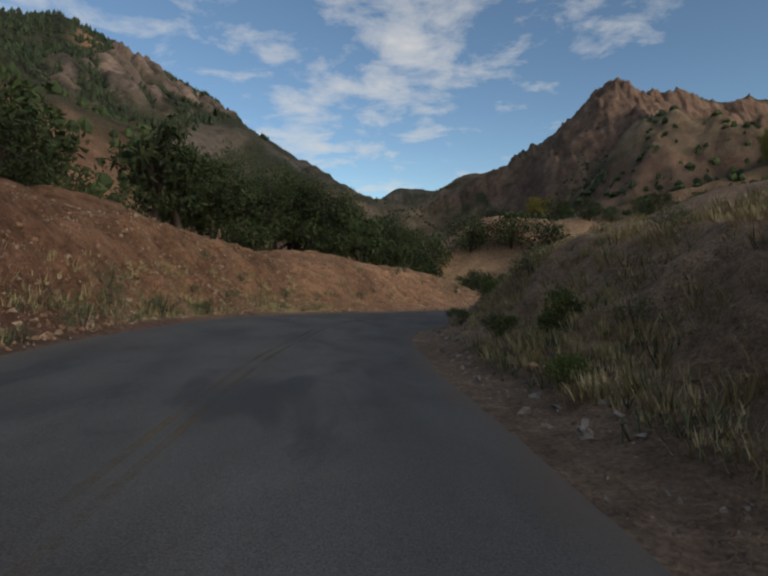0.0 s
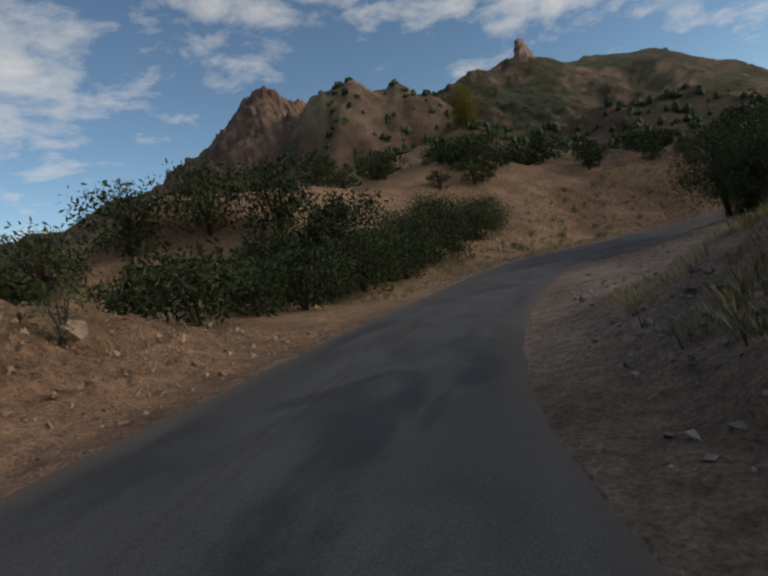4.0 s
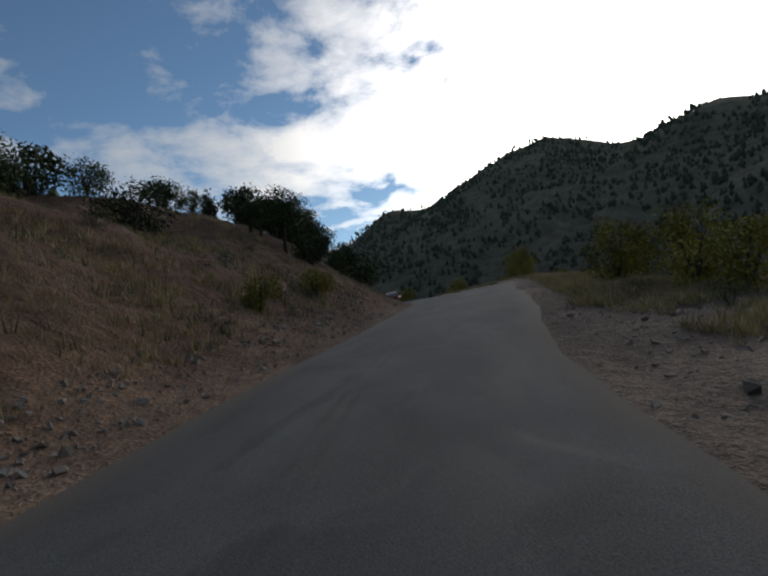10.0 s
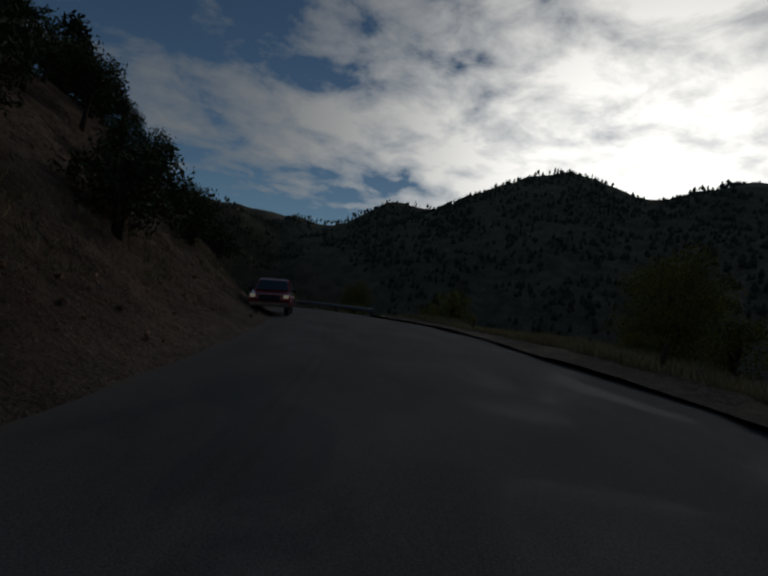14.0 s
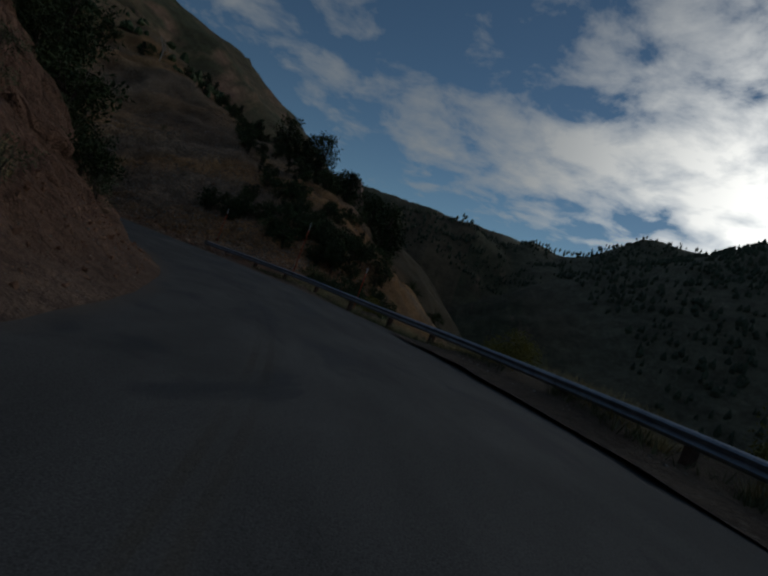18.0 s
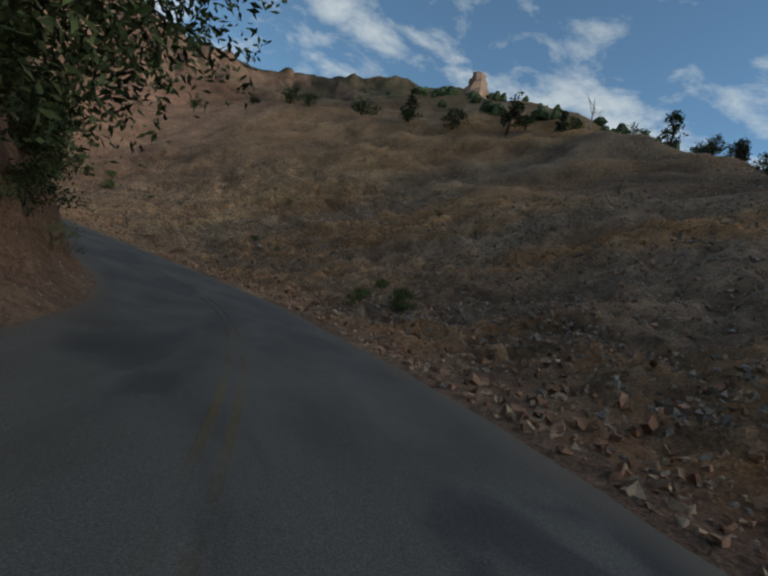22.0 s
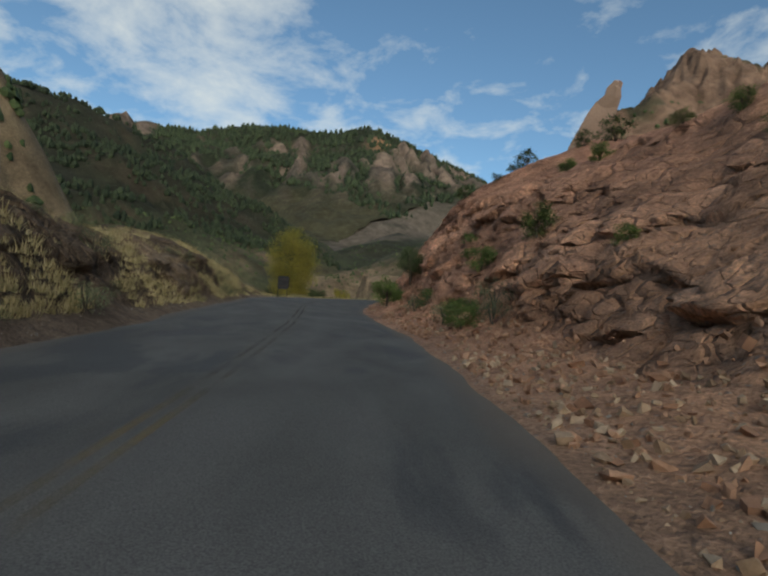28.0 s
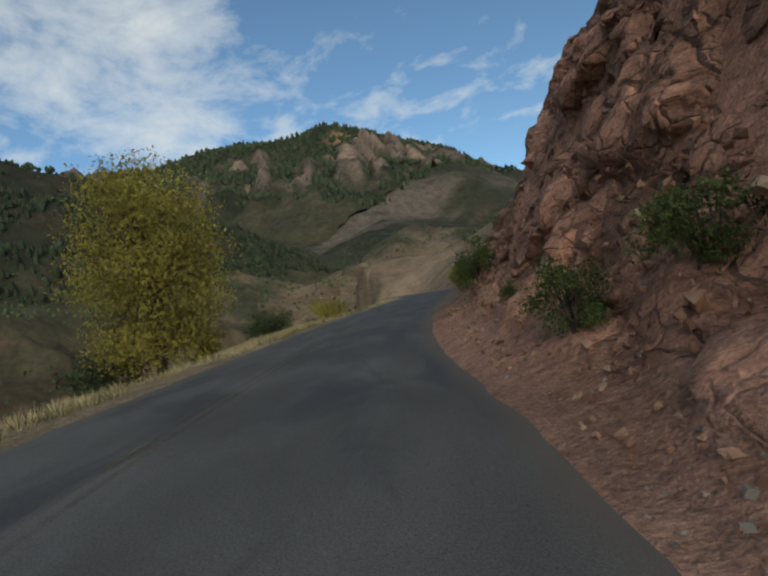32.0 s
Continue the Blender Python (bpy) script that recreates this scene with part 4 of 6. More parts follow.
def leaves(rng, centres, spread, count, size, droop=0.0, narrow=0.6):
    """Small bent leaf quads in clumps round the centres."""
    c = np.asarray(centres)[rng.integers(0, len(centres), count)]
    p = c + np.clip(rng.normal(0, 1, (count, 3)), -1.7, 1.7) * spread * np.array([1, 1, 0.75])
    a = rng.normal(0, 1, (count, 3))
    a[:, 2] -= droop
    a /= np.linalg.norm(a, axis=1)[:, None]
    b = np.cross(a, rng.normal(0, 1, (count, 3)))
    b /= np.linalg.norm(b, axis=1)[:, None]
    s = size * rng.uniform(0.6, 1.4, (count, 1))
    v = np.stack([p - b * s * narrow * 0.5, p + a * s, p + b * s * narrow * 0.5, p - a * s * 0.6], 1).reshape(-1, 3)
    f = np.arange(count * 4).reshape(-1, 4)
    return v, f


def crown_centres(rng, n, rx, rz, z0, hollow=0.45):
    out = []
    while len(out) < n:
        p = rng.uniform(-1, 1, 3)
        r = np.linalg.norm(p)
        if hollow < r < 1:
            q = p * np.array([rx, rx, rz])
            out.append((q[0] * rng.uniform(0.75, 1.15), q[1] * rng.uniform(0.75, 1.15), z0 + q[2]))
    return out


PROTO = {}


def build_tree(kind):
    """One plant of each kind and shape, standing at the origin."""
    name, variant = kind
    rng = np.random.default_rng(sum(map(ord, name)) * 7 + variant % 10)
    spec = {
        # height, crown radius, crown half height, trunk radius, clumps, leaves, leaf size, leaf material
        "oak_tree": (5.6, 2.1, 2.2, 0.16, 32, 2900, 0.165, OAK),
        "scrub_oak": (5.6, 2.2, 2.3, 0.15, 60, 11000, 0.085, OAK),
        "oak_bush": (3.6, 2.6, 1.8, 0.09, 60, 11000, 0.085, OAK),
        "oak_shrub": (2.8, 1.7, 1.3, 0.07, 26, 1900, 0.145, OAK),
        "oak_thicket": (4.6, 3.0, 2.25, 0.1, 60, 5200, 0.155, OAK),
        "green_shrub": (1.7, 0.85, 0.82, 0.04, 26, 3600, 0.06, GREEN),
        "golden_tree": (7.0, 2.3, 3.45, 0.11, 130, 30000, 0.085, GOLD),
        "golden_shrub": (2.4, 1.3, 1.15, 0.06, 24, 2400, 0.11, GOLD),
        "sagebrush": (0.75, 0.5, 0.36, 0.02, 18, 620, 0.055, SAGE),
        "rabbitbrush": (0.7, 0.45, 0.36, 0.012, 20, 2400, 0.042, GREEN),
        "juniper": (4.2, 1.15, 1.9, 0.13, 26, 1400, 0.155, PINE),
    }[name]
    h, rx, rz, tr, clumps, count, size, mat = spec
    z0 = h - rz
    top = thing(name, PLANT_LABELS[name], "tree" if "tree" in name or name in ("juniper", "scrub_oak") else "shrub", "")
    cent = crown_centres(rng, clumps, rx, rz, z0, 0.3 if name == "juniper" else 0.42)
    if name == "juniper":
        cent = [(x * (1.15 - (z - z0 + rz) / (2.6 * rz)), y * (1.15 - (z - z0 + rz) / (2.6 * rz)), z) for x, y, z in cent]
    pieces = []
    stems = 1 if name in ("oak_tree", "juniper") else 2 if name in ("scrub_oak", "golden_tree") else 4
    for s in range(stems):
        a = rng.uniform(0, 6.28)
        lean_x, lean_y = (0.25 * rx * math.cos(a), 0.25 * rx * math.sin(a)) if stems > 1 else (0.12 * rx, -0.08 * rx)
        pts = [(0.05 * s, 0, -0.3), (lean_x * 0.35, lean_y * 0.35, z0 * 0.5), (lean_x, lean_y, z0), (lean_x * 1.4, lean_y * 1.3, z0 + rz * 0.7)]
        pieces.append(tube(pts, [tr * 1.25, tr, tr * 0.7, tr * 0.2]))
    trunk = mesh_ob("trunk", *joined(pieces), BARK, True)
    part("trunk", trunk, top)
    limbs = []
    for c in cent[:: 2 if name != "golden_tree" else 1]:
        mid = (c[0] * 0.4, c[1] * 0.4, z0 * 0.7 + c[2] * 0.3)
        limbs.append(tube([(0, 0, z0 * rng.uniform(0.35, 0.8)), mid, c], [tr * 0.4, tr * 0.25, tr * 0.06], 4))
    if name not in ("sagebrush", "rabbitbrush"):
        part("branchwork", mesh_ob("branchwork", *joined(limbs), BARK, True), top)
    if variant >= 10:
        count, size = int(count * 0.38), size * 1.55
    v, f = leaves(rng, cent, rx * 0.2, count, size, 0.3, {"sagebrush": 0.28, "rabbitbrush": 0.4}.get(name, 0.6))
    part("crown", mesh_ob("crown", v, f, mat), top, {"golden_tree": "yellow-green autumn leaves", "golden_shrub": "yellowing leaves"}.get(name, ""))
    return top


PLANT_LABELS = {
    "oak_tree": "dark green scrub oak tree on the dry slope",
    "oak_thicket": "large dense thicket of dark green scrub oak",
    "scrub_oak": "leafy scrub oak tree overhanging the roadside",
    "oak_bush": "broad dense oak bush beside the road",
    "oak_shrub": "dense dark green oak shrub on dry soil",
    "green_shrub": "bright green leafy shrub at the foot of the slope",
    "golden_tree": "tall yellow-green cottonwood tree beside the road",
    "golden_shrub": "yellowing autumn shrub on dry grass",
    "sagebrush": "small grey-green sagebrush on stony soil",
    "rabbitbrush": "low bright green bush on loose rubble",
    "juniper": "dark juniper tree on the rocky slope",
}
GROUPS = {"oak_tree": "oaks along the slope", "oak_shrub": "oak shrubs", "scrub_oak": "oaks at the roadside", "oak_bush": "oak bushes at the roadside", "oak_thicket": "oak thickets", "green_shrub": "green shrubs", "golden_shrub": "yellow shrubs",
          "sagebrush": "sagebrush on the banks", "rabbitbrush": "green bushes on the rubble", "juniper": "junipers on the slopes", "golden_tree": "cottonwoods"}
DICE = np.random.default_rng(11)


def height_at(x, y):
    return float(land([x], [y])[0][0])


def plant(name, x, y, size=1.0, sink=0.1, z=None):
    """Sets one plant on the land; shapes and turns vary."""
    kind = (name, int(DICE.integers(0, {"golden_tree": 1, "oak_thicket": 2, "scrub_oak": 2, "oak_bush": 2}.get(name, 3))))
    ground, _, far_off = land([x], [y])
    if abs(far_off[0]) > 13 and name in ("oak_tree", "oak_shrub", "oak_thicket", "juniper"):
        kind = (name, kind[1] + 10)
    zz = (float(ground[0]) if z is None else z) - sink
    m = pose(x, y, zz, DICE.uniform(-4, 4), DICE.uniform(-4, 4), DICE.uniform(0, 360)) @ Matrix.Diagonal((size, size, size * DICE.uniform(0.88, 1.12), 1))
    if kind not in PROTO:
        PROTO[kind] = build_tree(kind)
        PROTO[kind].matrix_basis = m
        tagged(PROTO[kind], group=GROUPS[name])
        return PROTO[kind]
    src = PROTO[kind]
    old = src.scale.copy()
    src.scale = (1, 1, 1)
    ob = copy_thing(src, m)
    src.scale = old
    return ob


def at(station, d, beside=0):
    """A place by station along the road and distance right of its middle."""
    if beside:
        d = math.copysign(max(abs(d), float(wide(station, 1 if d > 0 else -1)) + beside), d)
    x, y = np.interp(station, LINE[:, 0], LINE[:, 1]), np.interp(station, LINE[:, 0], LINE[:, 2])
    rx, ry = np.interp(station, LINE[:, 0], RIGHT[:, 0]), np.interp(station, LINE[:, 0], RIGHT[:, 1])
    return float(x + rx * d), float(y + ry * d)


def row(name, u0, u1, d0, d1, n, lo, hi):
    """A loose belt of plants along a stretch of the road."""
    for k in range(n):
        u = u0 + (u1 - u0) * (k + DICE.uniform(0.1, 0.9)) / n
        x, y = at(u, DICE.uniform(d0, d1), 0.5)
        plant(name, x, y, DICE.uniform(lo, hi))


# ---- plants, stretch by stretch ----
# the first bend: oaks along the top of the red bank and behind the tan berm
row("oak_tree", -2.5, 0.8, -20, -13, 9, 1.0, 1.35)
row("oak_shrub", -2.5, 0.8, -13, -9.5, 7, 0.6, 1.0)
row("oak_tree", 0.8, 3.6, -24, -15, 10, 1.15, 1.5)
# tall oaks on the crest, against the sky
for x, y, s in ((-14.0, 50.8, 1.55), (-10.2, 51.4, 1.65), (-8.4, 53.4, 1.6), (-5.8, 53.0, 1.5), (-4.0, 51.6, 1.05), (-17.8, 46.0, 1.6), (-17.2, 50.6, 1.55),
                (-4.6, 64.7, 1.6), (-3.9, 63.5, 1.3), (0.1, 69.1, 1.6), (1.5, 71.2, 1.65), (3.2, 70.5, 1.4)):
    plant("scrub_oak", x, y, s)
row("oak_shrub", 0.8, 3.8, -17, -12, 8, 0.7, 1.1)
row("oak_tree", 3.5, 5.0, -20, -14.5, 6, 1.0, 1.3)
row("oak_shrub", 3.8, 5.6, -22, -13, 14, 1.0, 1.5)
row("oak_shrub", 5.2, 6.3, -11.5, -7.5, 6, 0.8, 1.15)
row("oak_shrub", 6.3, 7.4, -20, -10.5, 8, 0.8, 1.3)
row("sagebrush", -2, 5, -8, -4.4, 40, 0.6, 1.4)
row("sagebrush", 0, 5, 5, 14, 34, 0.6, 1.3)
row("rabbitbrush", 0, 3, 4.4, 6, 7, 0.8, 1.3)
plant("golden_shrub", 38, 121, 2.1)
plant("golden_tree", 86, 111, 1.15)
row("oak_shrub", 4.3, 5.6, 11, 16, 5, 0.5, 0.8)
# the pull-out with dark trees behind it
for x, y, s in ((51, 54.4, 1.25), (53.5, 52.0, 1.3), (48.5, 52.0, 1.2), (56, 50.6, 1.2), (45.5, 50.5, 1.1), (60, 48.5, 1.1)):
    plant("scrub_oak", x, y, s)
plant("oak_thicket", 52, 49.0, 0.9)
plant("oak_thicket", 47, 48.0, 0.8)
plant("oak_bush", 55, 53.2, 0.6)
plant("oak_bush", 51.5, 53.0, 0.7)
plant("oak_bush", 48.5, 51.0, 0.8)
# large thickets beside the broken post and on the slope behind
for x, y, s in ((42.5, 72.0, 1.1), (38.0, 72.5, 1.15), (46.5, 74.5, 0.9), (33.0, 67.6, 1.1), (29.5, 67.0, 1.15)):
    plant("oak_bush", x, y, s)
for x, y, s in ((28.5, 72.0, 1.1), (25.5, 77.0, 1.1), (21.5, 82.0, 1.1), (15.5, 85.0, 1.2),
                (23.5, 63.5, 0.9), (27.5, 64.5, 0.75), (72.5, 95.0, 1.0), (75.0, 87.0, 0.9), (64.0, 92.0, 1.0), (58.0, 86.0, 0.9), (9.0, 84.0, 1.1)):
    plant("oak_thicket", x, y, s)
# the grassy slope: shrubs along its crest
row("oak_thicket", 7.6, 9.2, -40, -26, 6, 0.6, 0.95)
row("oak_shrub", 8.4, 12.6, -30, -19, 18, 0.7, 1.3)
row("oak_thicket", 10.2, 13.2, -22, -13, 8, 0.4, 0.6)
row("golden_shrub", 11.4, 12.6, -6.3, -5.2, 2, 0.55, 0.7)
row("sagebrush", 7, 12.5, -18, -4.6, 80, 0.5, 1.15)
row("golden_shrub", 10.2, 12.8, 7.2, 11.5, 8, 0.7, 1.1)
row("sagebrush", 8.6, 13, 6.5, 12, 20, 0.7, 1.3)
# the shaded bend above the valley
row("oak_tree", 13.2, 16.0, -15, -7.5, 15, 0.55, 0.85)
row("oak_tree", 16.0, 17.8, -15, -10.5, 8, 0.45, 0.65)
row("oak_shrub", 13.0, 18.6, -9, -5.6, 16, 0.6, 1.0)
row("oak_tree", 14.0, 19.0, -24, -14, 20, 0.55, 0.8)
row("oak_thicket", 17.4, 20.2, -12, -8.5, 6, 0.5, 0.75)
row("juniper", 15.0, 19.5, -26, -12, 14, 0.7, 1.1)
plant("golden_tree", *at(15.6, 12.5), 0.72)
plant("golden_tree", *at(18.7, 12), 0.66)
plant("golden_tree", *at(17.6, 12), 0.42)
plant("golden_tree", *at(19.8, 13.5), 0.62)
plant("golden_shrub", *at(16.9, 9.5), 0.9)
plant("golden_shrub", *at(18.6, 11), 1.0)
plant("golden_shrub", *at(14.9, 10.0), 0.8)
row("golden_shrub", 13.5, 20.5, 8.4, 11, 8, 0.35, 0.6)
# the left-hand bend: overhanging trees on the inside, junipers along the outer crest
row("oak_tree", 20.6, 22.0, -11, -7.2, 6, 0.7, 1.0)
for u, d, s in ((22.2, -7.4, 1.3), (22.55, -5.2, 1.45), (22.95, -4.8, 1.6), (22.8, -7.6, 1.5)):
    plant("scrub_oak", *at(u, d), s)
row("oak_bush", 24.4, 28.6, -9.5, -6.4, 10, 0.5, 0.85)
row("oak_shrub", 25.4, 28.6, -8.0, -4.9, 24, 0.45, 0.85)
row("oak_shrub", 19.6, 27.2, -9, -5.4, 34, 0.45, 0.9)
row("sagebrush", 18.5, 25.5, -7.5, -4.4, 40, 0.7, 1.3)
row("oak_shrub", 19.4, 24.2, -6.4, -4.9, 16, 0.35, 0.6)
row("oak_shrub", 22.6, 27.0, -13, -8, 10, 0.7, 1.1)
for x, y, s in ((277, 82, 1.0), (279, 90, 1.1), (281, 99, 0.9), (282, 106, 1.1), (281, 114, 1.0), (279, 122, 1.2), (275, 73, 1.0), (271, 66, 0.9),
                (268, 84, 1.0), (262, 92, 1.1), (266, 100, 0.9), (258, 84, 1.0), (252, 78, 1.0), (262, 74, 0.9), (246, 84, 0.9), (254, 100, 1.0)):
    plant("juniper", x, y, s * 1.15)
for k in range(120):
    s_, r = DICE.random(), 1 + 30 * DICE.random() ** 1.4
    x, y = 198 + 32 * s_ + 0.7 * r, 55 + 31 * s_ - 0.7 * r
    plant(("juniper", "oak_shrub", "oak_shrub", "oak_tree")[k % 4], x, y, DICE.uniform(0.32, 0.5) * (1.35 if k % 4 in (1, 2) else 1.0))
row("oak_shrub", 20.5, 21.4, 10.5, 21, 20, 0.45, 0.8)
row("oak_tree", 21.45, 22.0, 15, 24, 16, 0.3, 0.45)
row("oak_shrub", 21.5, 22.9, 13, 26, 44, 0.5, 0.8)
for k in range(50):
    y = DICE.uniform(60, 125)
    x = 212 + (y - 60) * 0.8 + 40 * DICE.random()
    plant(("juniper", "oak_shrub")[k % 2], x, y, DICE.uniform(0.6, 1.0))
row("oak_tree", 22.2, 23.8, 36, 46, 11, 0.75, 1.1)
row("juniper", 22.6, 26.4, 41, 47, 7, 0.7, 1.2)
row("oak_shrub", 21.5, 29.0, 39, 48, 22, 0.5, 1.0)
for u, d, s in ((24.05, 6.9, 1.1), (24.15, 8.6, 0.9), (23.85, 7.6, 1.4), (27.95, 15.2, 1.2), (27.5, 14.4, 1.2), (28.2, 19.2, 0.8), (28.8, 16.4, 0.8),
                (27.63, 13.0, 1.5), (27.28, 11.9, 1.6), (29.05, 15.8, 1.2), (28.59, 14.7, 1.1), (28.03, 15.5, 1.0), (29.98, 7.1, 1.6), (28.1, 16.0, 0.7), (29.2, 8.8, 0.9), (30.4, 7.8, 0.9), (26.8, 12.0, 0.7), (25.6, 11, 0.6)):
    plant("rabbitbrush", *at(u, d), s)
row("sagebrush", 24, 29, 9, 26, 26, 0.5, 1.0)
# the last stretch under the red cliff
plant("golden_tree", 123.2, 166.6, 1.27)
plant("green_shrub", *at(31.2, 4.3), 1.25)
plant("green_shrub", *at(31.35, 4.9), 0.9)
plant("scrub_oak", *at(31.42, 6.2), 0.52)
plant("scrub_oak", *at(31.58, 6.4), 0.42)
for u, d, s in ((30.17, 4.6, 1.2), (30.1, 5.3, 0.9), (29.71, 5.0, 1.2), (29.6, 5.4, 1.3), (29.5, 6.2, 1.4), (29.4, 5.8, 1.1), (31.9, 5.0, 1.2), (31.7, 5.4, 1.2)):
    plant("sagebrush", *at(u, d), s)
for u, d, s in ((32.7, 4.2, 0.7), (33.05, 4.2, 0.4)):
    plant("green_shrub", *at(u, d), s)
for x, y, s in ((150, 164, 0.5), (152.5, 166, 0.35), (154, 167, 0.4), (155.5, 166.5, 0.6), (160.5, 168.5, 0.6), (163, 170, 0.9)):
    plant("oak_shrub", x, y, s)
plant("rabbitbrush", *at(29.6, 5.4), 1.4)
plant("rabbitbrush", *at(29.45, 5.0), 1.2)
plant("rabbitbrush", *at(30.2, 5.2), 1.3)
plant("green_shrub", *at(29.75, 8.6), 0.8)
plant("rabbitbrush", *at(32.55, 5.4), 1.6)
plant("rabbitbrush", *at(32.3, 5.0), 1.1)
plant("green_shrub", *at(33.9, 4.4), 1.1)
plant("green_shrub", *at(34.4, 4.6), 1.0)
row("golden_shrub", 34.6, 37.0, 3.8, 5, 5, 0.5, 0.8)
row("green_shrub", 28.6, 31.2, 13, 18, 8, 0.5, 0.8)
row("sagebrush", 27.2, 31.4, -10, -4.6, 40, 0.6, 1.2)
row("oak_shrub", 33.0, 38.0, -26, -9, 14, 0.6, 1.0)
row("golden_shrub", 34.0, 38.0, -14, -7, 6, 0.5, 0.9)


# ---- uncountable cover: grass, rubble, scrub, woods ----
def scatter(n, zones, seed, rough=False):
    """Places in belts along the road: (station from, to, distance from, to, weight)."""
    rng = np.random.default_rng(seed)
    w = np.array([z[4] for z in zones], float)
    pick = rng.choice(len(zones), n, p=w / w.sum())
    z = np.array([q[:4] for q in zones])[pick]
    u = z[:, 0] + (z[:, 1] - z[:, 0]) * rng.random(n)
    d = z[:, 2] + (z[:, 3] - z[:, 2]) * rng.random(n)
    # nothing lies on the asphalt: belts begin at its rim
    rim = np.where(d < 0, wide(u, -1), wide(u, 1))
    d = np.where(np.abs(d) < rim + 1.5, np.sign(d) * (rim + 0.05 + 1.45 * np.clip((np.abs(d) - 2.9) / np.maximum(rim - 1.4, 0.3), 0, 1)), d)
    px, py = np.interp(u, LINE[:, 0], LINE[:, 1]), np.interp(u, LINE[:, 0], LINE[:, 2])
    rx, ry = np.interp(u, LINE[:, 0], RIGHT[:, 0]), np.interp(u, LINE[:, 0], RIGHT[:, 1])
    x, y = px + rx * d, py + ry * d
    z = land(x, y)[0]
    return rng, x, y, z + fine(x, y, z, u, d) * (np.abs(d) < 23.5) if rough else z


def stuff(name, v, f, mat, label, smooth=False):
    v, f = np.asarray(v, np.float32), np.asarray(f, np.int32)
    k = f.shape[1]
    me = bpy.data.meshes.new(name)
    me.vertices.add(len(v))
    me.vertices.foreach_set("co", v.ravel())
    me.loops.add(f.size)
    me.loops.foreach_set("vertex_index", f.ravel())
    me.polygons.add(len(f))
    me.polygons.foreach_set("loop_start", np.arange(0, f.size, k, dtype=np.int32))
    me.polygons.foreach_set("use_smooth", np.zeros(len(f), bool))
    me.update()
    me.validate()
    me.materials.append(mat)
    return tagged(new(name, me), label, kind="stuff")


def grass(name, n, zones, seed, height, blades, mat, label):
    rng, x, y, z = scatter(n, zones, seed)
    keep = fbm(x / 2.2, y / 2.2, 3, 0.6, 77) > -0.22
    keep &= np.hypot(x - 39.7, y - 67) > 1.4
    x, y, z = x[keep], y[keep], z[keep]
    n = len(x)
    s = height * rng.uniform(0.5, 1.3, n)
    p = np.repeat(np.stack([x, y, z - 0.05], 1), blades, 0)
    s = np.repeat(s, blades)
    a = rng.uniform(0, 6.283, n * blades)
    r = rng.uniform(0, 0.22, n * blades) * s / height
    base = p + np.stack([np.cos(a) * r, np.sin(a) * r, 0 * a], 1)
    tip = base + np.stack([np.cos(a) * s * rng.uniform(0.1, 0.75, len(a)), np.sin(a) * s * rng.uniform(0.1, 0.75, len(a)), s * rng.uniform(0.6, 1.1, len(a))], 1)
    w = np.stack([-np.sin(a), np.cos(a), 0 * a], 1) * (0.013 * rng.uniform(0.6, 1.6, len(a)))[:, None]
    v = np.stack([base - w, base + w, tip], 1).reshape(-1, 3)
    stuff(name, v, np.arange(len(v)).reshape(-1, 3), mat, label)


BLOCK = np.array([(-1, -1, -1), (1, -1, -1), (1, 1, -1), (-1, 1, -1), (-1, -1, 1), (1, -1, 1), (1, 1, 1), (-1, 1, 1)], float)
BLOCK_F = np.array([(0, 3, 2, 1), (4, 5, 6, 7), (0, 1, 5, 4), (1, 2, 6, 5), (2, 3, 7, 6), (3, 0, 4, 7)])


def spin(rng, n):
    q = rng.normal(0, 1, (n, 4))
    q /= np.linalg.norm(q, axis=1)[:, None]
    w, x, y, z = q.T
    return np.stack([1 - 2 * (y * y + z * z), 2 * (x * y - w * z), 2 * (x * z + w * y), 2 * (x * y + w * z), 1 - 2 * (x * x + z * z), 2 * (y * z - w * x),
                     2 * (x * z - w * y), 2 * (y * z + w * x), 1 - 2 * (x * x + y * y)], 1).reshape(n, 3, 3)


def rubble(name, n, zones, seed, lo, hi, mat, label, power=3.0):
    rng, x, y, z = scatter(n, zones, seed, True)
    s = lo + (hi - lo) * rng.random(n) ** power
    v = BLOCK[None] * rng.uniform(0.3, 1.15, (n, 8, 3)) * (s[:, None] * rng.uniform(0.3, 1.15, (n, 3)))[:, None, :]
    v = np.einsum("nij,nkj->nki", spin(rng, n), v) + np.stack([x, y, z + 0.25 * s], 1)[:, None, :]
    f = (BLOCK_F[None] + 8 * np.arange(n)[:, None, None]).reshape(-1, 4)
    stuff(name, v.reshape(-1, 3), f, mat, label)


